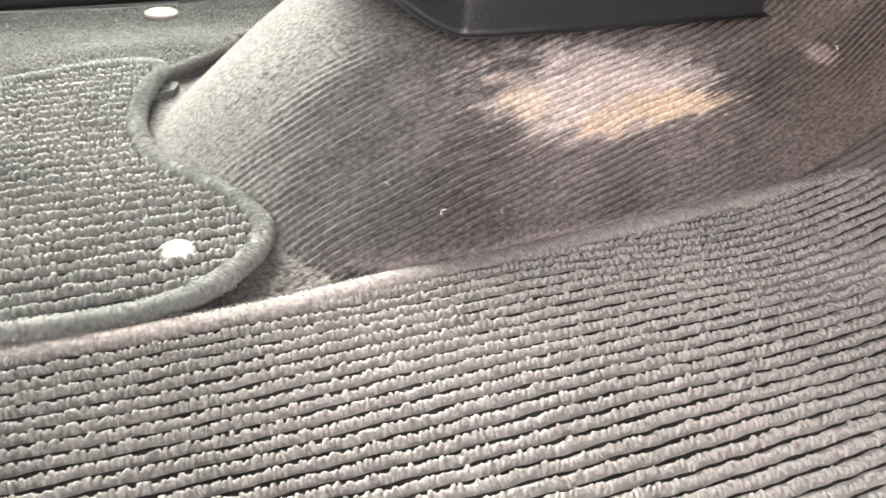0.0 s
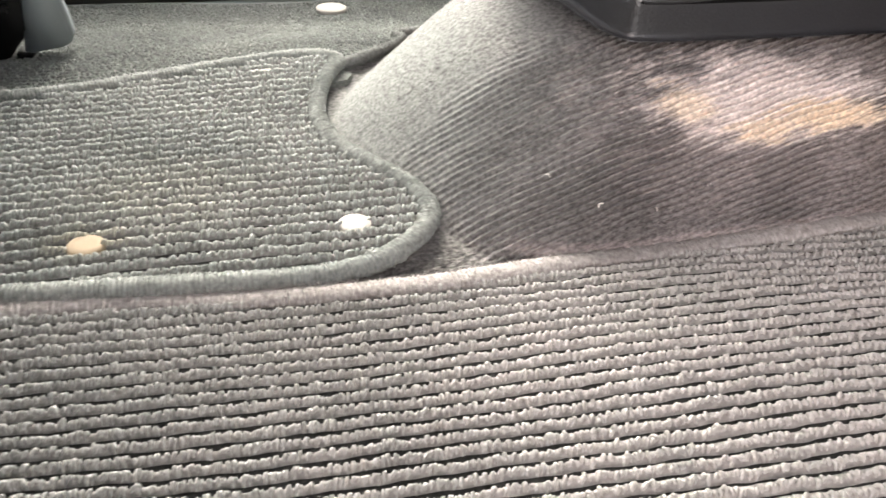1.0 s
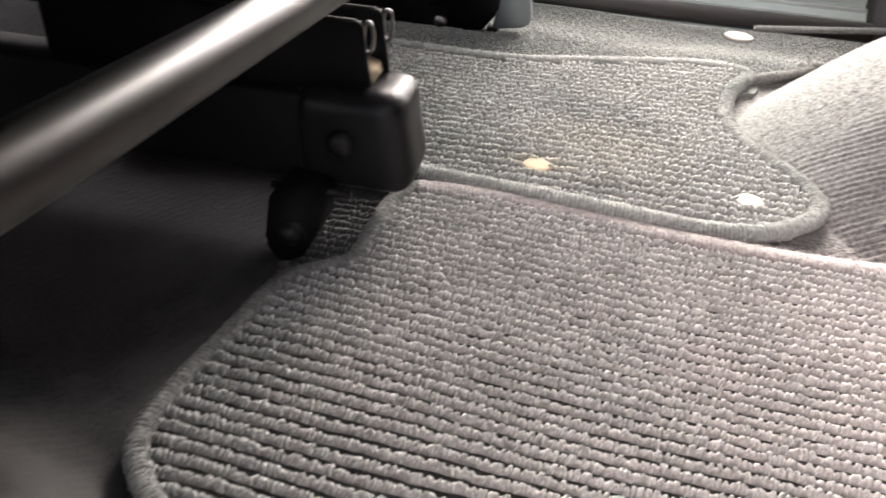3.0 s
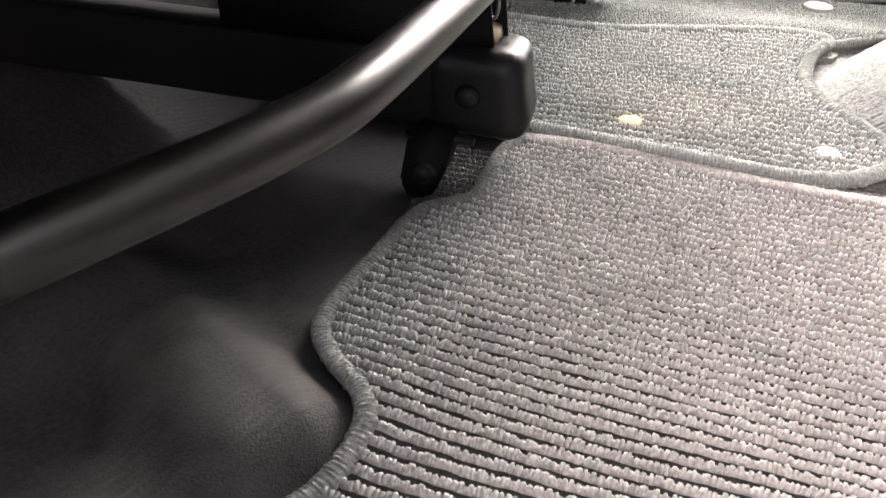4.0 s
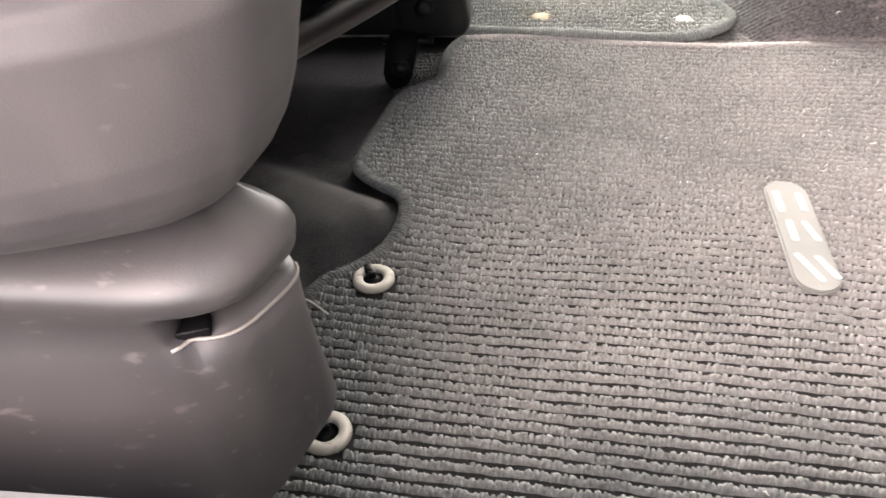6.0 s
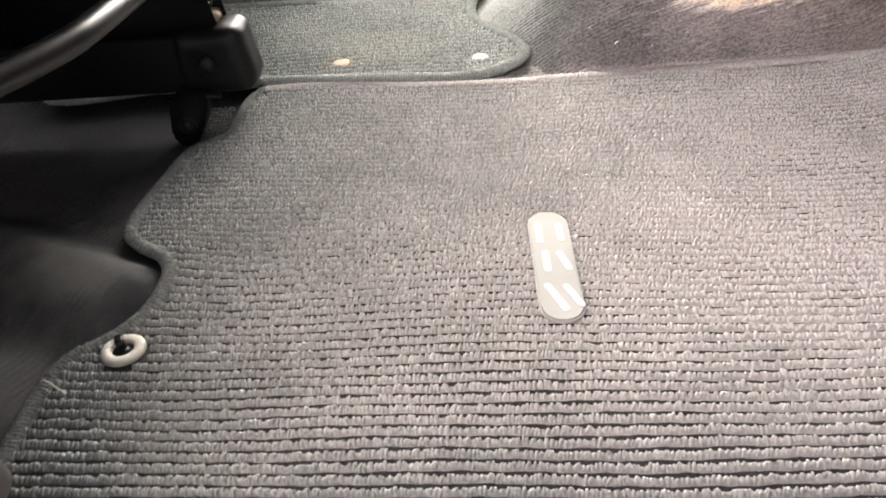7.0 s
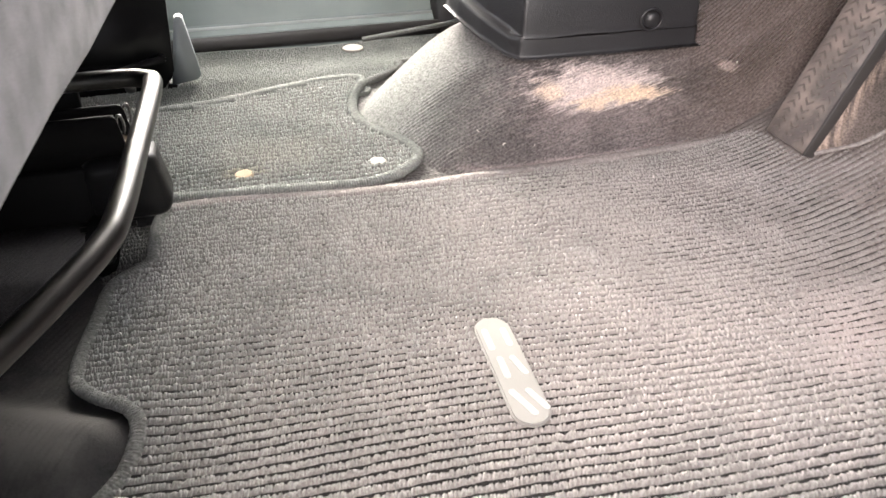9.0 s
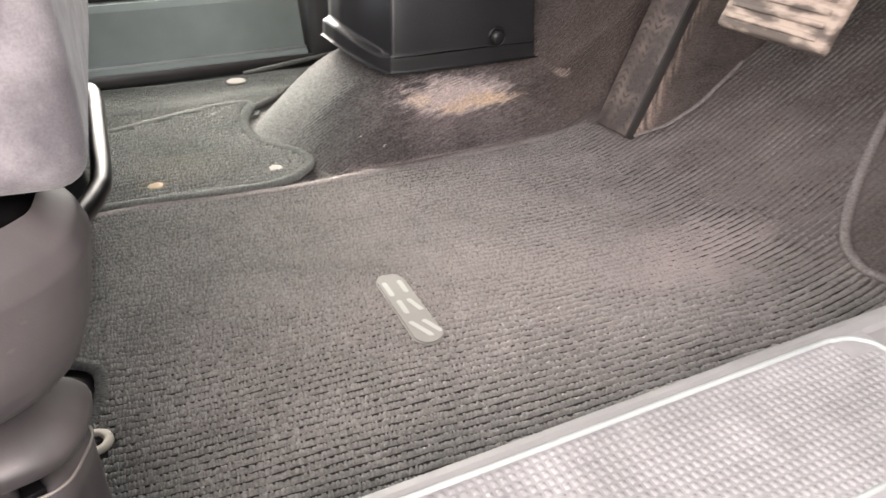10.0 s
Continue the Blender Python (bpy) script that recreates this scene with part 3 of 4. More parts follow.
def button_grid(name, x0, x1, y0, y1, pitch):
    """Rows of small raised square buttons on the sloping scuff plate."""
    X, Y = [v.ravel() for v in np.meshgrid(np.arange(x0, x1, pitch), np.arange(y0, y1, pitch))]
    keep = ~((X > 0.262) & ((Y > -0.306) | (Y < -0.368)))
    X, Y = X[keep], Y[keep]
    lo, hi = 0.42 * pitch, 0.28 * pitch
    ring = np.array([(-1, -1), (1, -1), (1, 1), (-1, 1)], float)
    verts = np.empty((len(X), 8, 3))
    for i, (w, h) in enumerate(((lo, -0.0006), (hi, 0.0006))):
        verts[:, 4 * i:4 * i + 4, 0] = X[:, None] + ring[:, 0] * w
        verts[:, 4 * i:4 * i + 4, 1] = Y[:, None] + ring[:, 1] * w
        verts[:, 4 * i:4 * i + 4, 2] = 0.1658 + 0.0575 * (verts[:, 4 * i:4 * i + 4, 1] + 0.289) + h
    faces = [(4, 5, 6, 7), (0, 1, 5, 4), (1, 2, 6, 5), (2, 3, 7, 6), (3, 0, 4, 7)]
    return mesh_from(name, verts.reshape(-1, 3), [tuple(8 * j + v for v in f) for j in range(len(X)) for f in faces])


buttons = attach("raised_grid", button_grid("raised_grid", -0.60, 0.283, -0.381, -0.292, 0.0055), GRID, near_sill, "fine grid of raised buttons")
tagged(buttons, kind="stuff")
FAR_SILL = [(1.145, -0.08), (1.150, -0.035), (1.158, -0.018), (1.168, -0.010), (1.176, -0.008), (1.182, -0.004), (1.200, 0.05), (1.214, 0.095), (1.225, 0.108), (1.245, 0.112), (1.30, 0.112), (1.34, 0.05), (1.34, -0.2), (1.145, -0.2)]
far_sill = extrude_profile("door_sill", FAR_SILL, -1.4, 0.36, SILL_FAR)
tagged(far_sill, "green-grey plastic sill trim along the passenger door", "door sill", kind="structure")
# The lip's bright reflection is painted in as a pale colour.
lip = attach("trim_lip", tube_mesh("trim_lip", [(-1.4, 1.172, -0.010), (-0.5, 1.172, -0.010), (0.36, 1.172, -0.010)], 0.0045, 8), LIP, far_sill, "lip of the trim, its highlight put into the pale colour")
seal = attach("seal", tube_mesh("seal", [(-1.4, 1.152, -0.034), (-0.5, 1.152, -0.034), (0.37, 1.152, -0.034)], 0.014, 10), RUBBER, far_sill, "dark rubber seal under the trim lip")
attach("door_seal", tube_mesh("door_seal", [(-1.4, 1.252, 0.120), (-0.5, 1.252, 0.120), (0.37, 1.252, 0.120)], 0.013, 10), RUBBER, far_sill, "black rubber door seal")
kick = part("kick_panel", box((0.64, 0.16, 0.66), (0.69, 1.235, 0.23), (0, 0, 0), 0.018, 3), DASH, None)
tagged(kick, "dark plastic kick panel ahead of the passenger door", "trim panel", kind="structure")
quarter = part("wall_far", box((0.85, 0.08, 0.85), (-1.02, 1.36, 0.27), (0, 0, 0), 0.03), PAINT, None)
tagged(quarter, "grey painted rear door beside the passenger opening", "car body", kind="structure")
# Raised above its true height to shut out windscreen light.
firewall = part("wall_front", box((0.06, 1.75, 1.3), (1.02, 0.44, 0.45), (0, 0, 0), 0.01), DASH, None)
tagged(firewall, "dark bulkhead ahead of the footwells, raised to block windscreen light", "bulkhead", kind="structure")
rear = part("wall_rear", box((0.05, 1.75, 0.75), (-1.42, 0.5, 0.22), (0, 0, 0), 0.01), DASH, None)
tagged(rear, "dark panel closing the rear of the cabin", "wall", kind="structure")
# Roof out of view, carried forward to limit sky light.
roof = part("ceiling", box((2.15, 1.62, 0.04), (-0.37, 0.52, 1.12), (0, 0, 0), 0.015), HEADLINER, None)
tagged(roof, "unseen pale cloth headliner, lengthened to cut windscreen light", "ceiling", kind="structure")
# Added wall out of view, holds back light from behind the seat.
pillar = part("wall_near", box((0.67, 0.08, 0.85), (-1.11, -0.40, 0.27), (0, 0, 0), 0.03), PAINT, None)
tagged(pillar, "unseen grey wall at the centre pillar, added to cut light under the seat", "car body", kind="structure")
# Longer than a pillar and out of view: cuts light to the toe board.
hinge = part("wall_hinge", box((0.71, 0.08, 1.0), (0.765, -0.34, 0.45), (0, 0, 0), 0.03), PAINT, None)
tagged(hinge, "unseen grey wall at the front door pillar, lengthened to darken the toe board", "car body", kind="structure")
# Door panel out of view, added to keep front light off the seat.
driver_door = part("wall_door", box((1.05, 0.07, 1.25), (0.52, -0.84, 0.57), (0, 0, 62), 0.03), DASH, None)
tagged(driver_door, "unseen dark driver door standing open, added to block light from the front", "car door", kind="structure")
# Ground out of view, kept pale to reflect light onto the seat shell.
ground = attach("ground", grid_mesh("ground", np.linspace(-400, 400, 9), np.linspace(-400, 400, 9), lambda X, Y: np.stack([X, Y, 0 * X - 0.42], -1)), BOUNCE_GROUND)
tagged(ground, "unseen pale ground outside the car, added to bounce light in", "ground", kind="structure")


# ---- mats ----
def pile_mesh(name, outline, pitch, step, height, radius, border, seed, box_of, WORN=0.0, holes=(), skew=0.0, tight=1.0):
    """Ribs of yarn loops: every loop a small bowed tube across its rib."""
    rng = np.random.default_rng(seed)
    x0, x1, y0, y1 = box_of
    ks = np.arange(int(y0 / pitch), int(y1 / pitch) + 1)
    xs = np.arange(x0, x1, step)
    X, K = np.meshgrid(xs, ks, indexing="ij")
    X, K = X.ravel(), K.ravel()
    turn = rng.uniform(0, 40, len(ks))
    phase = turn[K - ks[0]]
    X = X + rng.normal(0, step * 0.22, len(X)) + phase * step
    X = x0 + np.mod(X - x0, x1 - x0)

    def worn(x, y):
        """How far the pile is trodden flat: 0 by the seat, most under the heels, less up the toe board."""
        patch = 0.78 + 0.22 * np.sin(17 * x + 9 * y) * np.sin(23 * y - 6 * x)
        return np.minimum(1.0, 1.0 * WORN * smoothstep(0.05, 0.29, x) * (0.35 + 0.65 * smoothstep(-0.20, 0.03, y)) * (1 - 0.3 * smoothstep(0.50, 0.64, x)) * patch)

    def wander(x, k, ph):
        return -skew * (x - 0.1) + 0.0016 * np.sin(9 * x + 0.1 * k) + 0.0007 * np.sin(31 * x + 0.5 * k) + 0.00035 * np.sin(150 * x + ph) + 0.00022 * np.sin(390 * x + 3 * ph)

    Y = K * pitch + wander(X, K, phase) + rng.normal(0, 1, len(X)) * pitch * (0.018 + 0.060 * worn(X, K * pitch))
    ok = inside(outline, X, Y)
    for dx, dy in ((border, 0), (-border, 0), (0, border), (0, -border)):
        ok &= inside(outline, X + dx, Y + dy)
    for hx, hy, hr in holes:
        ok &= (X - hx) ** 2 + (Y - hy) ** 2 > hr * hr
    X, Y, phase = X[ok], Y[ok], phase[ok]
    n = len(X)
    Z = ground_z(X, Y)
    seg, sides = 5, 5
    a = np.linspace(-1.45, 1.45, seg)
    wear = worn(X, Y)
    b = np.linspace(0, 2 * math.pi, sides, endpoint=False)
    yaw = 0.22 * np.sin(70 * X + 37 * Y) * np.sin(55 * Y - 20 * X + 0.4 * phase) + rng.normal(0, 0.34, n) * (1 + 0.6 * wear) - 0.38
    s = rng.uniform(0.78, 1.12, n) * (1 + 0.05 * np.sin(260 * X + 5 * phase))
    fat = rng.uniform(0.86, 1.14, n)
    half = pitch * 0.190 * tight
    lean = rng.normal(0, 0.0008, n)
    tip_y = rng.normal(0, 0.0003, n)
    ridge = WORN * smoothstep(0.47, 0.60, X)
    py = half * np.sin(a)
    pz = height * (0.12 + 0.88 * np.cos(a)) - 0.0010
    ny, nz = np.sin(a), np.cos(a)
    rr = radius * (0.75 + 0.35 * np.cos(a))
    V = np.empty((n, seg, sides, 3))
    lx = (rr[:, None] * np.cos(b)[None, :])[None] * fat[:, None, None]
    lo = rr[:, None] * np.sin(b)[None, :]
    ly = (py[:, None] + lo * ny[:, None])[None] * (1 + 0.22 * wear[:, None, None])
    lz = pz[:, None] + lo * nz[:, None]
    c, d = np.cos(yaw)[:, None, None], np.sin(yaw)[:, None, None]
    S = s[:, None, None]
    V[..., 0] = X[:, None, None] + (lx * c - S * ly * d) + lean[:, None, None] * lz / height
    V[..., 1] = Y[:, None, None] + (lx * d + S * ly * c) + tip_y[:, None, None] * lz / height
    V[..., 2] = (Z - 0.0014 * WORN * smoothstep(0.46, 0.66, X))[:, None, None] + S * lz * (1 - 0.30 * wear - 0.22 * ridge)[:, None, None]
    tmpl = []
    for i in range(seg - 1):
        for j in range(sides):
            j2 = (j + 1) % sides
            tmpl.append((i * sides + j, i * sides + j2, (i + 1) * sides + j2, (i + 1) * sides + j))
    tmpl = np.array(tmpl)
    F = (tmpl[None] + (np.arange(n) * seg * sides)[:, None, None]).reshape(-1)
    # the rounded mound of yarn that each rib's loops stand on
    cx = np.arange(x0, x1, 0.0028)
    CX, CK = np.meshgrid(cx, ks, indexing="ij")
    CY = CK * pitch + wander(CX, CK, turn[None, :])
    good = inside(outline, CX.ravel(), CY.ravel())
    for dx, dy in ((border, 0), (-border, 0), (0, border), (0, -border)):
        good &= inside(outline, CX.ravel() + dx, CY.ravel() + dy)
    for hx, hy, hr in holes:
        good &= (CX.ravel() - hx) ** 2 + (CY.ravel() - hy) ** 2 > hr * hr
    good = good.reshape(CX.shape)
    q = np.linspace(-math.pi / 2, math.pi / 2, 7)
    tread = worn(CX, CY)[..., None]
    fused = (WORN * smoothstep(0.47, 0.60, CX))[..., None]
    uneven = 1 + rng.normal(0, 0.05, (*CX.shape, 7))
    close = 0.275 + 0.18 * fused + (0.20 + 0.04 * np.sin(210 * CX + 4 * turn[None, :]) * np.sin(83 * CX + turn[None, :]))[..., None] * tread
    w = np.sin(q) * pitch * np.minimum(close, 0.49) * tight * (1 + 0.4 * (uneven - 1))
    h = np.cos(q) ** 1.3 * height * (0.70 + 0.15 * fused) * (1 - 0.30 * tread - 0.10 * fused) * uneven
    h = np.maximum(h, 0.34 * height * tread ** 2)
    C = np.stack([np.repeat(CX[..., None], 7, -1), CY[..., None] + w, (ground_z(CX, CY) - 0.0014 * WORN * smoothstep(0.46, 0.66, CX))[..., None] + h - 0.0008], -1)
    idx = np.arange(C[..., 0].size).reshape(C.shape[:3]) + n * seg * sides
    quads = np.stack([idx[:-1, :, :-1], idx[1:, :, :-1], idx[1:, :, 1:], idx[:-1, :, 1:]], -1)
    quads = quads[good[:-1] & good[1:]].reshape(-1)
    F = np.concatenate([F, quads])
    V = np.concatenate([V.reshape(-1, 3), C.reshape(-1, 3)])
    me = bpy.data.meshes.new(name)
    me.vertices.add(len(V))
    me.vertices.foreach_set("co", V.reshape(-1))
    me.loops.add(len(F))
    me.loops.foreach_set("vertex_index", F.astype(np.int32))
    me.polygons.add(len(F) // 4)
    me.polygons.foreach_set("loop_start", np.arange(0, len(F), 4, dtype=np.int32))
    me.polygons.foreach_set("use_smooth", np.ones(len(F) // 4, bool))
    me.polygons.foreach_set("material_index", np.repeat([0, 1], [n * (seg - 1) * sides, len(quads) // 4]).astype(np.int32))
    me.update(calc_edges=True)
    return me


def mat_base(name, outline, material, parent, lift=0.0):
    """The mat's backing: a slab that follows the floor, cut to the outline."""
    bm = bmesh.new()
    top = [bm.verts.new((x, y, 0)) for x, y in outline]
    bm.faces.new(top)
    x0, y0 = outline.min(0)
    x1, y1 = outline.max(0)
    for axis, lo, hi in ((0, x0, x1), (1, y0, y1)):
        for v in np.arange(lo + 0.02, hi, 0.025):
            co = (v, 0, 0) if axis == 0 else (0, v, 0)
            no = (1, 0, 0) if axis == 0 else (0, 1, 0)
            bmesh.ops.bisect_plane(bm, geom=bm.verts[:] + bm.edges[:] + bm.faces[:], plane_co=co, plane_no=no)
    r = bmesh.ops.extrude_face_region(bm, geom=bm.faces[:])
    for v in r["geom"]:
        if isinstance(v, bmesh.types.BMVert):
            v.co.z -= 0.006
    for v in bm.verts:
        v.co.z += float(ground_z(v.co.x, v.co.y)) + lift
    return part(name, bm, material, parent, "", False)


def binding(outline, radius, parent, lift, material, label="", closed=True, ripple=0.075, squash=0.8):
    pts = [(x, y, float(ground_z(x, y)) + lift - (0.004 * float(smoothstep(0.50, 0.585, x)) if squash < 0.7 else 0.0)) for x, y in outline]
    path = smooth_path(pts, 0.00055, closed)
    rng = np.random.default_rng(len(path))
    pick = rng.integers(0, len(path), 5 * len(path))
    ang = rng.uniform(0.0, math.pi, len(pick))
    tan = np.gradient(path, axis=0)[pick]
    tan /= np.linalg.norm(tan, axis=1)[:, None]
    side = np.stack([tan[:, 1], -tan[:, 0], 0 * ang], 1)
    out = side * np.cos(ang)[:, None] + np.array([0, 0, 1.0]) * np.sin(ang)[:, None]
    hairs = attach("fuzz", fuzz_mesh("fuzz", path[pick] + out * radius * 0.82, out * 0.6 + tan * rng.normal(0.5, 0.6, len(pick))[:, None], 0.0022, 0.00012, 7), material, parent)
    tagged(hairs, kind="stuff")
    return attach("binding", tube_mesh("binding", path, radius, 10, closed, ripple, 1.15, squash), material, parent, label)


D_LEFT = [(-0.156, 0.446), (-0.168, 0.42), (-0.172, 0.375), (-0.174, 0.340), (-0.187, 0.325), (-0.209, 0.302), (-0.219, 0.246), (-0.228, 0.190), (-0.227, 0.160), (-0.210, 0.136),
          (-0.184, 0.113), (-0.176, 0.092), (-0.183, 0.060), (-0.200, 0.035), (-0.226, 0.012), (-0.236, -0.015), (-0.237, -0.06), (-0.237, -0.18), (-0.225, -0.235)]
D_NEAR = [(-0.15, -0.245), (0.1, -0.246), (0.35, -0.244), (0.55, -0.235), (0.60, -0.20)]
D_FRONT = [(0.585, -0.12), (0.590, -0.09), (0.610, -0.058), (0.66, -0.022), (0.74, 0.02), (0.85, 0.06), (0.94, 0.12), (0.95, 0.24), (0.86, 0.31), (0.70, 0.315), (0.62, 0.30), (0.588, 0.33)]
D_FAR = [(0.585, 0.40), (0.52, 0.424), (0.335, 0.424), (0.23, 0.424), (0.134, 0.424), (0.038, 0.430), (-0.079, 0.446)]
d_outline = smooth_path(D_LEFT + D_NEAR + D_FRONT + D_FAR, 0.012, True)
driver_mat = empty("floor_mat", "grey ribbed loop-pile driver floor mat with bound edge, dusty", "floor mat", "floor mats")
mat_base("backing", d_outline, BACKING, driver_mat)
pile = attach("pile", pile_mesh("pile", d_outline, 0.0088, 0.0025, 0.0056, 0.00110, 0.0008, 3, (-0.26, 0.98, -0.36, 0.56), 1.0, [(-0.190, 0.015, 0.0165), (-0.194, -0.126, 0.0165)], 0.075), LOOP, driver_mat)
pile.data.materials.append(MOUND_SHADE)
tagged(pile, kind="stuff")
binding(D_LEFT + D_NEAR, 0.0060, driver_mat, 0.002, BINDING, "", False)
binding(D_NEAR[-1:] + D_FRONT[:6], 0.0058, driver_mat, 0.0035, BINDING_PALE, "pale worn bound edge", False)
binding(D_FAR + D_LEFT[:1], 0.0078, driver_mat, 0.0022, BINDING_PALE, "pale worn bound edge", False, 0.05, 0.50)

C_OUT = [(-0.42, 0.47), (-0.28, 0.468), (-0.156, 0.462), (-0.028, 0.447), (0.065, 0.441), (0.109, 0.450), (0.143, 0.478), (0.154, 0.505), (0.148, 0.540), (0.129, 0.573), (0.106, 0.610), (0.098, 0.654),
         (0.103, 0.697), (0.117, 0.740), (0.133, 0.772), (0.118, 0.789), (0.065, 0.790), (-0.034, 0.768), (-0.134, 0.748), (-0.28, 0.74), (-0.42, 0.74)]
c_outline = smooth_path(C_OUT, 0.008, True)
centre_mat = empty("floor_mat", "grey-green ribbed loop-pile centre mat with thick bound edge and press studs", "floor mat", "floor mats")
mat_base("backing", c_outline, BACKING, centre_mat, 0.004)
pile2 = attach("pile", pile_mesh("pile", c_outline, 0.0118, 0.0026, 0.0058, 0.00122, 0.007, 5, (-0.44, 0.17, 0.43, 0.81), 0.0, [(0.099, 0.492, 0.0095), (-0.068, 0.496, 0.0100)], 0.0, 1.0), LOOP_CENTRE, centre_mat)
pile2.location.z = 0.004
pile2.data.materials.append(MOUND_SHADE)
tagged(pile2, kind="stuff")
binding(C_OUT, 0.0075, centre_mat, 0.006, BINDING_GREEN)

P_OUT = [(-0.60, 0.72), (0.08, 0.735), (0.135, 0.772), (0.182, 0.806), (0.214, 0.85), (0.235, 0.90), (0.40, 0.93), (0.66, 0.96), (0.70, 1.06), (0.62, 1.115), (0.2, 1.118), (-0.58, 1.115)]
p_outline = smooth_path(P_OUT, 0.02, True)
pass_mat = empty("floor_mat", "grey-green passenger floor mat with bound edge and a pale stud", "floor mat", "floor mats")
mat_base("backing", p_outline, NEEDLE_FAR, pass_mat, 0.0)
pile3 = attach("pile", pile_mesh("pile", p_outline, 0.0066, 0.0032, 0.0026, 0.0015, 0.008, 7, (-0.45, 0.45, 0.72, 1.13)), NEEDLE_FAR, pass_mat)
pile3.data.materials.append(MOUND_SHADE)
tagged(pile3, kind="stuff")
binding(P_OUT[2:-1], 0.006, pass_mat, 0.003, BINDING, "", False)


scrap_outline = np.array([(-0.226, 0.322), (-0.170, 0.315), (-0.150, 0.350), (-0.150, 0.440), (-0.232, 0.440)])
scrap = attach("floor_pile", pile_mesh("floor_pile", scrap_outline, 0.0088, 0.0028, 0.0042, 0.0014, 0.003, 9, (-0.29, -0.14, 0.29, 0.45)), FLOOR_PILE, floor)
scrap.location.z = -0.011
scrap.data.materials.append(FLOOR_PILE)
tagged(scrap, kind="stuff")


def disc(x, y, r, material, parent, label, lift=0.006):
    z = float(ground_z(x, y)) + lift
    return part("stud", lathe([(0, 0.0010), (r * 0.55, 0.0013), (r * 0.90, 0.0010), (r, 0.0), (r, -0.004), (0, -0.004)], 24, (x, y, z)), material, parent, label)


disc(0.099, 0.492, 0.0112, WHITE_RUBBER, centre_mat, "off-white round press stud", 0.0068)
disc(-0.068, 0.496, 0.0115, YELLOW_DISC, centre_mat, "yellowed round press stud", 0.0066)
for sx, sy, turn in ((0.059, 0.759, 8), (-0.114, 0.745, 6)):
    part("slot_tab", box((0.022, 0.005, 0.004), (sx, sy, float(ground_z(sx, sy)) + 0.006), (0, 0, turn), 0.0015), WHITE_RUBBER, centre_mat, "small pale fastening tab")
disc(0.172, 1.070, 0.020, WHITE_RUBBER, pass_mat, "off-white round press stud", 0.006)


def grommet(x, y, r, parent, material, label):
    z = float(ground_z(x, y)) + 0.004
    return part("grommet", lathe([(r * 0.50, 0.0), (r * 0.50, 0.0028), (r * 0.58, 0.0042), (r * 0.88, 0.0042), (r, 0.0026), (r, 0.0), (r * 0.50, 0.0)], 28, (x, y, z)), material, parent, label)


def mat_hook(x, y, turn):
    """The floor's plastic hook that comes up through a grommet."""
    z = float(ground_z(x, y))
    hook = empty("mat_hook", "black plastic retaining hook standing in a mat grommet", "hook", "mat hooks")
    hook.location = (x, y, z)
    part("base", lathe([(0, 0.005), (0.0082, 0.005), (0.0082, -0.002), (0, -0.002)], 20), BLACK_PLASTIC, hook)
    part("claw", box((0.006, 0.009, 0.004), (-0.003, 0.006, 0.0082), (0, 0, turn), 0.0012), BLACK_PLASTIC, hook)
    part("stem", box((0.006, 0.006, 0.007), (0, 0.002, 0.006), (0, 0, turn), 0.001), BLACK_PLASTIC, hook)
    return hook


grommet(-0.190, 0.015, 0.0155, driver_mat, RING_WHITE, "scuffed white plastic ring")
grommet(-0.194, -0.126, 0.0155, driver_mat, RING_WHITE, "scuffed white plastic ring")
mat_hook(-0.192, 0.017, 20)
mat_hook(-0.196, -0.124, 20)


def capsule_outline(length, width, k=10):
    pts = []
    for i in range(k + 1):
        a = math.pi * i / k
        pts.append((width / 2 * math.cos(a), length / 2 - width / 2 + width / 2 * math.sin(a)))
    for i in range(k + 1):
        a = math.pi + math.pi * i / k
        pts.append((width / 2 * math.cos(a), -length / 2 + width / 2 + width / 2 * math.sin(a)))
    return pts


def slab(outline, h, bevel=0.0008):
    bm = bmesh.new()
    f = bm.faces.new([bm.verts.new((x, y, 0)) for x, y in outline])
    r = bmesh.ops.extrude_face_region(bm, geom=[f])
    top = [v for v in r["geom"] if isinstance(v, bmesh.types.BMVert)]
    for v in top:
        v.co.z += h
    edges = [e for e in bm.edges if all(v in top for v in e.verts)]
    if bevel:
        bmesh.ops.bevel(bm, geom=edges, offset=bevel, segments=2, affect="EDGES")
    return bm


badge_at = pose(0.1245, 0.0775, float(ground_z(0.12, 0.08)) + 0.0035, 0, 0, -2.5)
bm = slab(capsule_outline(0.138, 0.033), 0.003, 0.0016)
bmesh.ops.transform(bm, matrix=badge_at, verts=bm.verts)
badge = part("badge", bm, BADGE, driver_mat, "pale grey moulded badge with whitish raised bars", False)
for px, py, w, h, turn in ((-0.0085, 0.038, 0.0058, 0.030, 0), (0.0085, 0.038, 0.0058, 0.026, 0), (-0.006, 0.0, 0.0058, 0.028, 0), (0.0075, 0.0, 0.0058, 0.026, 14), (-0.003, -0.043, 0.0058, 0.034, 22), (0.0095, -0.042, 0.0058, 0.028, 22)):
    b2 = slab(capsule_outline(h, w, 5), 0.0005, 0.0002)
    bmesh.ops.transform(b2, matrix=badge_at @ pose(px, py, 0.0029, 0, 0, turn), verts=b2.verts)
    part("bar", b2, BADGE_LIGHT, badge, "", False)

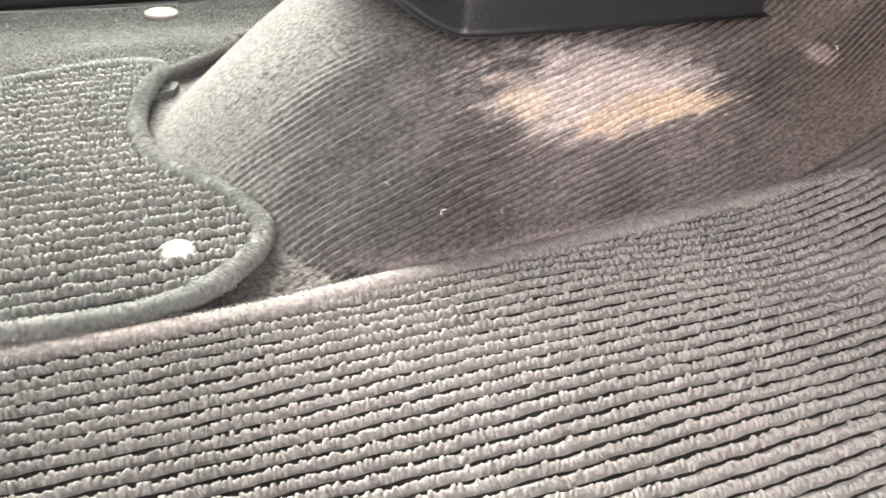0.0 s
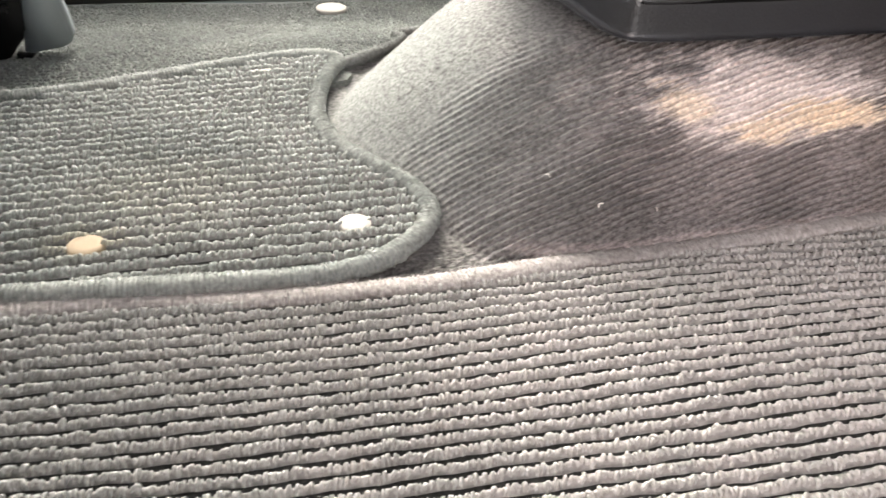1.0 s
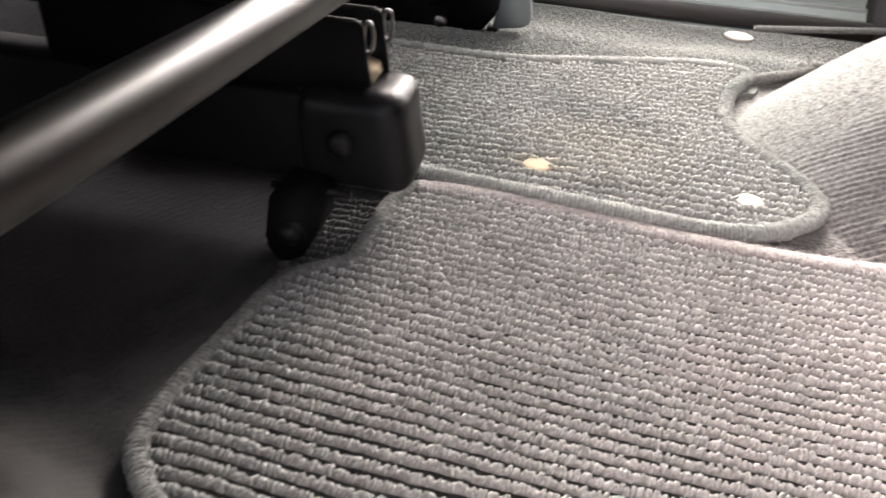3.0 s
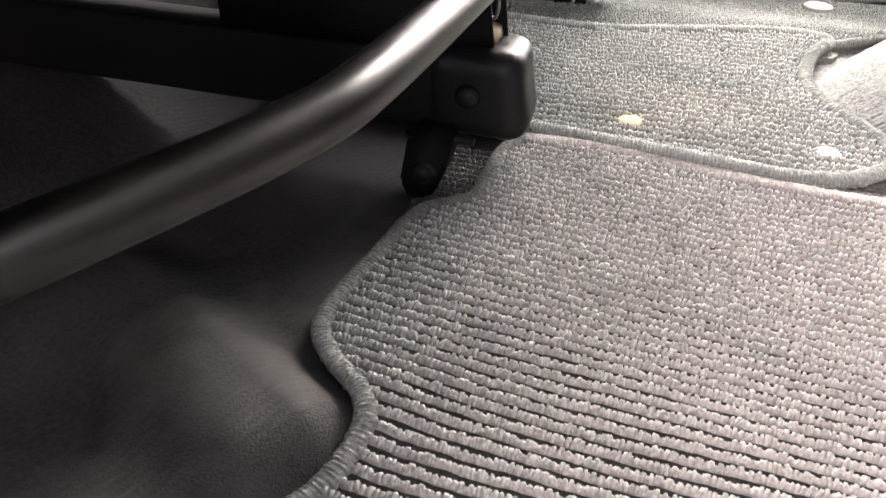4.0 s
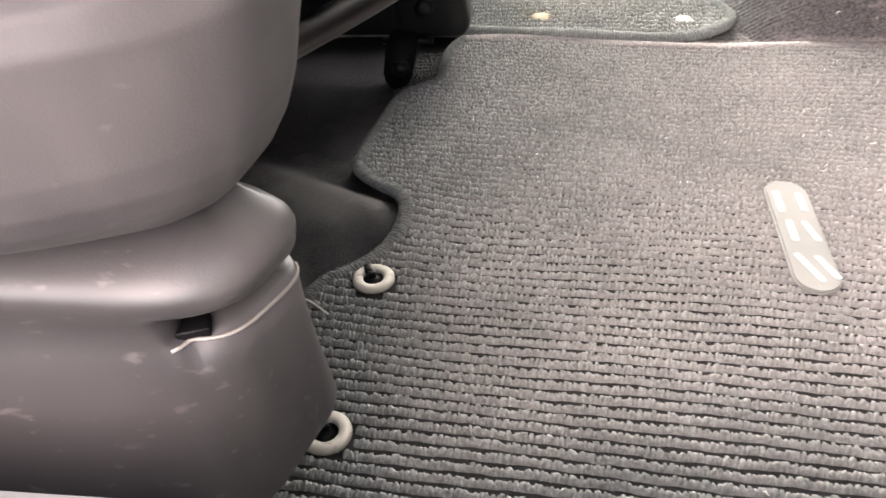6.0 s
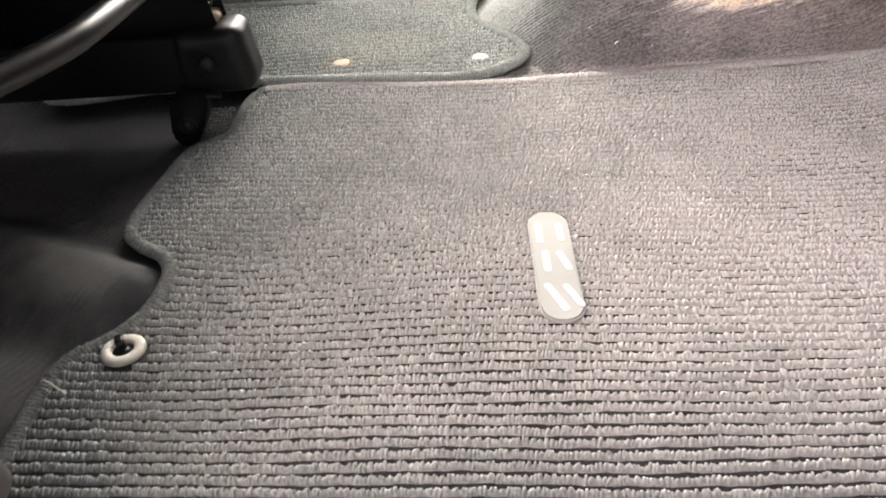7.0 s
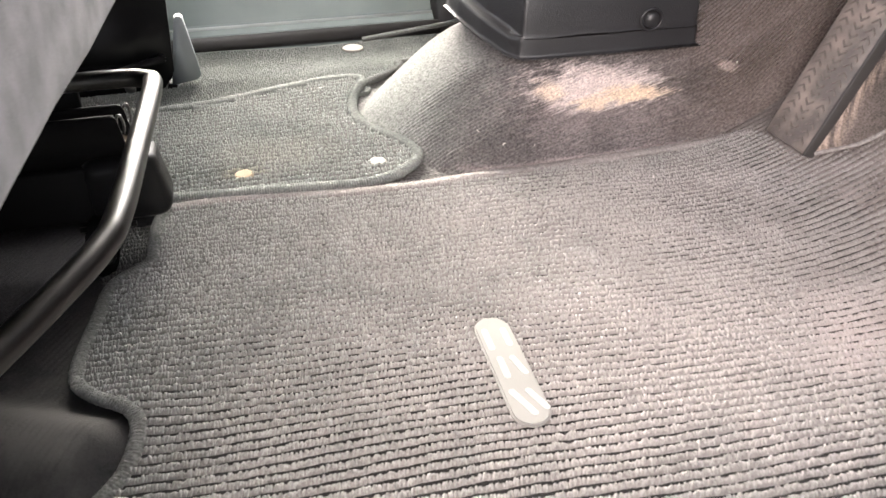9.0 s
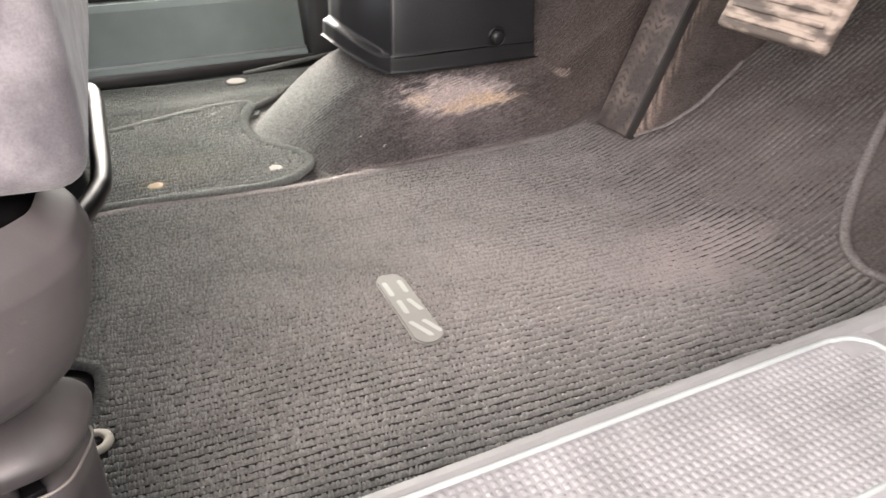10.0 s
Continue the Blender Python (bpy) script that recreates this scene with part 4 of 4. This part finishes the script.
# ---- centre console ----
console = empty("console", "dark grey plastic centre console foot on the tunnel carpet", "console")
CON = [(0.545, 0.500), (0.42, 0.512), (0.325, 0.523), (0.300, 0.528), (0.286, 0.545), (0.262, 0.585), (0.245, 0.63), (0.240, 0.66), (0.245, 0.69), (0.262, 0.735), (0.300, 0.792), (0.545, 0.80)]
verts, faces = [], []
levels = [(0.0, 0.0), (0.0, 0.002), (0.024, 0.003), (0.029, 0.014), (0.34, 0.022)]
BASE = [0.117, 0.1135, 0.1105, 0.110, 0.113, 0.127, 0.141, 0.146, 0.141, 0.127, 0.110, 0.112]
n = len(CON)
for k, level in enumerate(levels):
    for i, (x, y) in enumerate(CON):
        dz, inset = level
        if k in (2, 3) and i < 4:
            inset = (0.003, 0.0045)[k - 2]
        q = math.hypot(0.42 - x, 0.66 - y)
        verts.append((x + (0.42 - x) / q * inset, y + (0.66 - y) / q * inset, BASE[i] + dz))
for k in range(len(levels) - 1):
    for i in range(n):
        j = (i + 1) % n
        faces.append((k * n + i, k * n + j, (k + 1) * n + j, (k + 1) * n + i))
faces.append(tuple(range((len(levels) - 1) * n, len(levels) * n)))
bm = bmesh.new()
bm.from_mesh(mesh_from("body", verts, faces, False))
bmesh.ops.recalc_face_normals(bm, faces=bm.faces)
sharp = [e for e in bm.edges if len(e.link_faces) == 2 and e.calc_face_angle(0) > 0.12 and min(v.co.z for v in e.verts) < 0.30]
bmesh.ops.bevel(bm, geom=sharp, offset=0.005, segments=4, profile=0.6, affect="EDGES")
part("body", bm, CONSOLE_PLASTIC, console)
part("fastener", lathe([(0, 0.0065), (0.007, 0.006), (0.0105, 0.003), (0.0115, 0.0), (0.0115, -0.004), (0, -0.004)], 24, (0.472, 0.503, 0.156), (90, 0, -5)), CONSOLE_PLASTIC, console, "round domed plastic clip")
part("fastener_seat", lathe([(0.0125, 0.0), (0.0135, 0.0016), (0.0150, 0.0016), (0.0158, 0.0)], 24, (0.472, 0.504, 0.156), (90, 0, -5)), CONSOLE_PLASTIC, console)

# ---- dash and pedals ----
# Out of view; its extent is set to shade the toe area.
dash = part("dashboard", box((0.68, 1.5, 0.52), (0.84, 0.46, 0.65), (0, 0, 0), 0.05, 4), DASH, None)
tagged(dash, "unseen dark dashboard over the footwells, extended to shade them", "dashboard")

footrest = empty("footrest", "worn black rubber footrest with chevron tread beside the tunnel", "footrest")
rest_m = Matrix(((0, 0.40, -0.9165, 0.587), (-1, 0, 0, 0.337), (0, 0.9165, 0.40, 0.040), (0, 0, 0, 1)))
bm = box((0.078, 0.34, 0.010), (0, 0.17, 0), (0, 0, 0), 0.003)
bmesh.ops.transform(bm, matrix=rest_m, verts=bm.verts)
part("plate", bm, TREAD, footrest)
bm = box((0.004, 0.34, 0.016), (0.039, 0.17, 0.001), (0, 0, 0), 0.001)
bmesh.ops.transform(bm, matrix=rest_m, verts=bm.verts)
part("edge_strip", bm, RUBBER, footrest, "thin dark edge strip")
chev = slab([(-0.0068, -0.0035), (0, 0.0022), (0.0068, -0.0035), (0.0068, -0.0008), (0, 0.0052), (-0.0068, -0.0008)], 0.0018, 0.0005)
cme = bpy.data.meshes.new("tread")
chev.to_mesh(cme)
chev.free()
cme.materials.append(TREAD)
for c in range(3):
    for r in range(30):
        o = new("tread", cme)
        o.parent = footrest
        o.matrix_local = rest_m @ pose(-0.024 + 0.022 * c, 0.012 + 0.0108 * r, 0.0049, 0, 0, 0 if c != 1 else 180)

pedal = empty("brake_pedal", "dirty rubber-padded wide brake pedal hanging under the dashboard", "pedal")
ped_m = pose(0.485, 0.002, 0.268, 0, 0, 0) @ Matrix(((0, 0.45, -0.893, 0), (-1, 0, 0, 0), (0, 0.893, 0.45, 0), (0, 0, 0, 1)))
bm = box((0.132, 0.062, 0.014), (0, 0.031, 0), (0, 0, 0), 0.005, 3)
bmesh.ops.transform(bm, matrix=ped_m, verts=bm.verts)
part("pad", bm, PEDAL, pedal, "rubber pad caked with pale dried dirt")
for i in range(4):
    bm = box((0.112, 0.006, 0.004), (0, 0.012 + 0.0125 * i, 0.008), (0, 0, 0), 0.0015)
    bmesh.ops.transform(bm, matrix=ped_m, verts=bm.verts)
    part("rib", bm, PEDAL, pedal)
attach("arm", tube_mesh("arm", smooth_path([(0.505, 0.002, 0.30), (0.56, 0.0, 0.36), (0.68, 0.0, 0.50), (0.72, 0.0, 0.62)], 0.01), 0.009, 10), BLACK_STEEL, pedal)


# ---- seats ----
def wall_sweep(name, low, high, zs, offset, material, parent, label=""):
    """An upright skin that passes from a low plan path to a high one; offset(u, z) pushes it outwards."""
    a, b = np.array(low, float), np.array(high, float)
    k = len(zs)
    u = np.linspace(0, 1, 140)
    rows = []
    for z in zs:
        w = (z - zs[0]) / (zs[-1] - zs[0])
        p = np.stack([(1 - w) * np.interp(u, np.linspace(0, 1, len(a)), a[:, i]) + w * np.interp(u, np.linspace(0, 1, len(b)), b[:, i]) for i in (0, 1)], 1)
        t = np.gradient(p, axis=0)
        t /= np.linalg.norm(t, axis=1)[:, None]
        nrm = np.stack([-t[:, 1], t[:, 0]], 1)
        o = np.array([offset(q, z) for q in u])
        rows.append(np.concatenate([p + nrm * o[:, None], np.full((len(u), 1), z)], 1))
    verts = np.stack(rows, 1).reshape(-1, 3)
    faces = [(i * k + j, (i + 1) * k + j, (i + 1) * k + j + 1, i * k + j + 1) for i in range(len(u) - 1) for j in range(k - 1)]
    return attach(name, mesh_from(name, verts, faces), material, parent, label), rows


seat = empty("driver_seat", "grey cloth driver seat on black steel rails with plastic trim", "car seat", "front seats")
# plan paths run from the inboard side round the front to the door side
COVER_LOW = smooth_path([(-0.40, -0.120), (-0.24, -0.124), (-0.186, -0.135), (-0.173, -0.155), (-0.180, -0.185), (-0.190, -0.212), (-0.212, -0.236), (-0.27, -0.248), (-0.42, -0.252)], 0.004)
COVER_HIGH = smooth_path([(-0.40, -0.150), (-0.24, -0.152), (-0.200, -0.158), (-0.184, -0.163), (-0.174, -0.171), (-0.178, -0.186), (-0.198, -0.207), (-0.26, -0.200), (-0.42, -0.200)], 0.004)
SLOT0, SLOT1 = 0.446, 0.580


def cover_offset(u, z):
    o = 0.0110 * (0.22 + 0.78 * float(smoothstep(0.43, 0.53, u))) * (1 - 0.35 * float(smoothstep(0.60, 0.95, u))) * math.exp(-((z - 0.1950) / 0.0170) ** 2)
    o -= 0.036 * (max(0.0, z - 0.193) / 0.032) ** 1.7
    a = 0.5 + 0.5 * math.tanh((u - SLOT0) / 0.010)
    b = 0.5 + 0.5 * math.tanh((SLOT1 - u) / 0.006)
    v = min(1, max(0, (u - SLOT0) / (SLOT1 - SLOT0)))
    o -= 0.032 * a * b * math.exp(-((z - 0.1745) / (0.0066 + 0.0024 * v)) ** 8)
    return o


cover_z = np.concatenate([np.linspace(0.070, 0.165, 8), np.linspace(0.167, 0.230, 70)])
_, skin = wall_sweep("rail_cover", COVER_LOW, COVER_HIGH, cover_z, cover_offset, COVER_PLASTIC, seat, "shiny dark grey plastic rail cover with a slot")
rim = [tuple(skin[int(np.argmin(np.abs(cover_z - 0.1655)))][i]) for i in range(140) if SLOT0 - 0.005 < i / 139 < SLOT1 + 0.012]
attach("slot_rim", tube_mesh("slot_rim", rim, 0.0009, 6), SLOT_RIM, seat, "pale rim of the slot")
# Black block added for the shade inside the slot's end.
part("slot_shade", box((0.013, 0.010, 0.0045), (-0.2050, -0.2035, 0.1668), (0, 0, 20), 0.0008), BLACK_PLASTIC, seat, "black block standing in for shade at the slot end")
SHELL = smooth_path([(-0.42, -0.118), (-0.28, -0.126), (-0.212, -0.132), (-0.168, -0.144), (-0.1535, -0.168), (-0.1530, -0.194), (-0.162, -0.220), (-0.195, -0.243), (-0.28, -0.260), (-0.45, -0.268)], 0.004)


def shell_offset(u, z):
    z = z + 0.008 * float(smoothstep(0.50, 0.82, u))
    return float(np.interp(z, [0.192, 0.205, 0.216, 0.223, 0.229, 0.236, 0.246, 0.258, 0.270, 0.282, 0.295, 0.305, 0.312, 0.324], [-0.075, -0.056, -0.040, -0.029, -0.022, -0.0155, -0.0095, -0.0050, -0.0022, 0.0005, 0.0025, -0.001, -0.010, -0.025]))


wall_sweep("side_shell", SHELL, SHELL, np.linspace(0.192, 0.316, 74), shell_offset, SHELL_PLASTIC, seat, "grey moulded plastic side shell, lightly scuffed")


def cushion(name, x0, x1, y0, y1, z0, z1, r, material, parent, label=""):
    bm = box((x1 - x0, y1 - y0, z1 - z0), ((x0 + x1) / 2, (y0 + y1) / 2, (z0 + z1) / 2), (0, 0, 0), r, 6)
    bmesh.ops.subdivide_edges(bm, edges=[e for e in bm.edges if e.calc_length() > 0.08], cuts=6, use_grid_fill=True)
    for v in bm.verts:
        q = noise.noise(v.co * 9.0)
        v.co += Vector((0, 0, 1)) * 0.004 * q + Vector((1, 0, 0)) * 0.003 * noise.noise(v.co * 12.0 + Vector((5, 0, 0)))
    return part(name, bm, material, parent, label)


cush = cushion("cushion", -0.48, 0.0, -0.075, 0.44, 0.324, 0.50, 0.018, FABRIC, seat, "pale grey cloth cushion with a sewn seam")
cush.matrix_local = pose(-0.138, -0.14, 0, 0, 0, -4.6)
attach("seam", tube_mesh("seam", smooth_path([(-0.160, -0.2175, 0.49), (-0.170, -0.2165, 0.46), (-0.174, -0.2165, 0.41), (-0.183, -0.2155, 0.365), (-0.20, -0.214, 0.335), (-0.24, -0.212, 0.322)], 0.006), 0.0014, 6), FABRIC_DARK, seat)
bm = box((0.28, 0.008, 0.15), (-0.325, -0.205, 0.405), (0, 0, -4.6), 0.0035, 3)
part("side_panel", bm, FABRIC_DARK, seat, "darker cloth insert panel")
part("tab", box((0.010, 0.012, 0.006), (-0.150, -0.150, 0.385), (0, 20, 0), 0.001), LATCH_TAN, seat, "small yellowish plastic tab")
# Pan widened, and two black sheets added, to stop light under the seat.
part("pan", box((0.50, 0.60, 0.03), (-0.42, 0.125, 0.292), (0, 0, 0), 0.01), BLACK_STEEL, seat)
part("side_light_stop", box((0.50, 0.012, 0.17), (-0.465, 0.420, 0.205), (0, 0, 0), 0.004), BLACK_STEEL, seat)
part("rear_light_stop", box((0.012, 0.64, 0.27), (-0.70, 0.10, 0.165), (0, 0, 0), 0.004), BLACK_STEEL, seat)
part("backrest", box((0.16, 0.50, 0.66), (-0.70, 0.02, 0.74), (0, -14, 0), 0.06, 4), FABRIC, seat)
BAR = [(-0.34, 0.25, 0.227), (-0.2, 0.262, 0.225), (-0.15, 0.262, 0.225), (-0.133, 0.256, 0.225), (-0.127, 0.238, 0.226), (-0.132, 0.13, 0.229), (-0.138, 0.025, 0.232), (-0.145, -0.01, 0.232), (-0.164, -0.053, 0.232), (-0.192, -0.106, 0.232), (-0.22, -0.15, 0.233)]
attach("slide_bar", tube_mesh("slide_bar", smooth_path(BAR, 0.004), 0.0075, 16), BAR_PAINT, seat, "bent dark grey painted slide bar")
def prism(xz, y0, y1, bevel):
    """A side view in x and z, given thickness across the car."""
    bm = bmesh.new()
    f = bm.faces.new([bm.verts.new((x, y0, z)) for x, z in xz])
    r = bmesh.ops.extrude_face_region(bm, geom=[f])
    bmesh.ops.translate(bm, vec=(0, y1 - y0, 0), verts=[v for v in r["geom"] if isinstance(v, bmesh.types.BMVert)])
    bmesh.ops.bevel(bm, geom=bm.edges[:], offset=bevel, segments=2, affect="EDGES")
    return bm


# inner rail
part("rail", box((0.62, 0.040, 0.060), (-0.485, 0.392, 0.068), (0, 0, 0), 0.004), BLACK_STEEL, seat, "black steel slide rail")
bm = box((0.082, 0.062, 0.072), (-0.185, 0.398, 0.069), (0, 0, 0), 0.020, 5)
for v in bm.verts:
    if v.co.x > -0.165 and v.co.z > 0.08:
        v.co.x -= 0.006
part("end_cap", bm, BLACK_PLASTIC, seat, "rounded black plastic rail end cap")
part("bolt", lathe([(0, 0.007), (0.006, 0.0065), (0.0095, 0.003), (0.010, 0.0), (0, 0)], 20, (-0.191, 0.367, 0.0705), (90, 0, 0)), BLACK_PLASTIC, seat)
for dy, dx in ((0.384, 0.0), (0.412, 0.005)):
    outline = [(-0.40, 0.095), (-0.176 + dx, 0.095), (-0.1765 + dx, 0.106), (-0.1815 + dx, 0.1425), (-0.185 + dx, 0.1465), (-0.40, 0.1465)]
    plate = part("bracket", prism(outline, dy - 0.003, dy + 0.003, 0.0012), BLACK_STEEL, seat, "black steel hinge bracket with a rolled eye")
    attach("eye", tube_mesh("eye", [(-0.1790 + dx + 0.0032 * math.sin(q), dy + 0.0045, 0.1345 + 0.0100 * math.cos(q)) for q in np.linspace(0, 2 * math.pi, 24, endpoint=False)], 0.0013, 8, True), NICKEL, plate, "worn bare metal rim of the eye")
    part("flange", box((0.0022, 0.010, 0.046), (-0.1835 + dx, dy + 0.006, 0.120), (0, -6, 0), 0.0008), BLACK_STEEL, plate)
part("latch", prism([(-0.202, 0.1200), (-0.1765, 0.1135), (-0.1745, 0.1060), (-0.1765, 0.1055), (-0.1785, 0.1118), (-0.202, 0.1178)], 0.3870, 0.4100, 0.0006), LATCH_TAN, seat, "yellow zinc-plated latch plate between the brackets")
foot = part("mount_foot", prism([(-0.228, 0.046), (-0.196, 0.045), (-0.205, 0.004), (-0.212, -0.003), (-0.226, -0.006), (-0.234, 0.008)], 0.331, 0.388, 0.003), BLACK_STEEL, seat, "black steel rail foot bracket")
part("mount_bolt", lathe([(0, 0.006), (0.005, 0.0055), (0.0075, 0.002), (0.008, 0.0), (0.0105, 0.0), (0.0105, -0.0015), (0, -0.0015)], 18, (-0.2145, 0.330, 0.020), (90, 0, 0)), BLACK_PLASTIC, foot, "dull grey mounting bolt")
attach("lock_rod", tube_mesh("lock_rod", [(-0.236, 0.358, 0.0385), (-0.21, 0.358, 0.0385), (-0.182, 0.358, 0.0385)], 0.0032, 10), BLACK_PLASTIC, seat, "thin glossy black lock rod")
part("tab", box((0.007, 0.010, 0.006), (-0.1865, -0.172, 0.1735), (0, 0, 40), 0.0012), LATCH_TAN, seat, "small yellowish plastic tab")

pseat = empty("passenger_seat", "passenger seat on black rails with a plastic-covered rail end", "car seat", "front seats")
part("rail", box((0.5, 0.05, 0.05), (-0.46, 0.87, 0.02), (0, 0, 0), 0.004), BLACK_STEEL, pseat)


part("end_plate", prism([(-0.136, 0.105), (-0.124, 0.105), (-0.110, 0.012), (-0.118, 0.006), (-0.156, 0.000)], 0.852, 0.880, 0.002), SEAT_UNDER, pseat, "blue-grey plastic end plate")
part("bracket", prism([(-0.40, 0.14), (-0.142, 0.14), (-0.150, 0.020), (-0.170, -0.004), (-0.23, -0.022), (-0.40, -0.026)], 0.846, 0.872, 0.004), BLACK_PLASTIC, pseat, "glossy black plastic bracket")
part("grip", prism([(-0.236, 0.036), (-0.160, 0.056), (-0.156, 0.046), (-0.168, 0.032), (-0.236, 0.024)], 0.834, 0.848, 0.003), BLACK_PLASTIC, pseat, "shiny black raised grip")
part("bolt", lathe([(0, 0.005), (0.007, 0.004), (0.0085, 0.0), (0, 0)], 18, (-0.218, 0.846, 0.004), (90, 0, 0)), NICKEL, pseat)
part("foot", box((0.014, 0.02, 0.030), (-0.158, 0.86, -0.012), (0, 10, 0), 0.003), BLACK_STEEL, pseat)
# Black seat side, with a lower rear part added to block light underneath.
part("side_trim", prism([(-0.90, 0.30), (-0.175, 0.30), (-0.165, 0.22), (-0.150, 0.142), (-0.40, 0.142), (-0.42, -0.03), (-0.90, -0.03)], 0.858, 0.876, 0.003), BLACK_PLASTIC, pseat)
part("pan", box((0.42, 0.44, 0.05), (-0.40, 1.06, 0.25), (0, 0, 0), 0.02), BLACK_PLASTIC, pseat)
cushion("cushion", -0.62, -0.13, 0.80, 1.30, 0.27, 0.46, 0.035, FABRIC, pseat)

# ---- small things ----
thread = attach("thread", tube_mesh("thread", smooth_path([(-0.238, -0.013, 0.004), (-0.230, -0.018, 0.010), (-0.214, -0.028, 0.007)], 0.002), 0.0007, 6), LINT)
tagged(thread, "short white thread caught on the mat edge", "thread")


def lint_speck(x, y, z, turn, size):
    """A curl of pale fluff a few millimetres long."""
    pts = [(-0.5, 0, 0.1), (-0.2, 0.15, 0.3), (0.1, -0.1, 0.35), (0.5, 0.05, 0.1)]
    ob = attach("lint", tube_mesh("lint", smooth_path([(px * size, py * size, pz * size) for px, py, pz in pts], size * 0.08), size * 0.07, 6), LINT)
    ob.matrix_world = pose(x, y, z, 0, 0, turn)
    return tagged(ob, "curled speck of whitish lint on the carpet", "lint", "lint specks")


for x, y, turn, size in ((0.252, 0.442, 35, 0.007), (0.290, 0.436, 80, 0.004), (0.33, 0.441, 10, 0.0035), (0.585, 0.462, 60, 0.007), (0.225, 0.470, 120, 0.004)):
    lint_speck(x, y, float(ground_z(x, y) - 0.006 + hump_z(x, y)) + 0.002, turn, size)
for x, y, turn, size in ((0.21, -0.06, 20, 0.004), (0.42, 0.36, 75, 0.005), (0.05, -0.15, 140, 0.0035), (0.44, 0.20, 50, 0.004)):
    lint_speck(x, y, float(ground_z(x, y)) + 0.0045, turn, size)
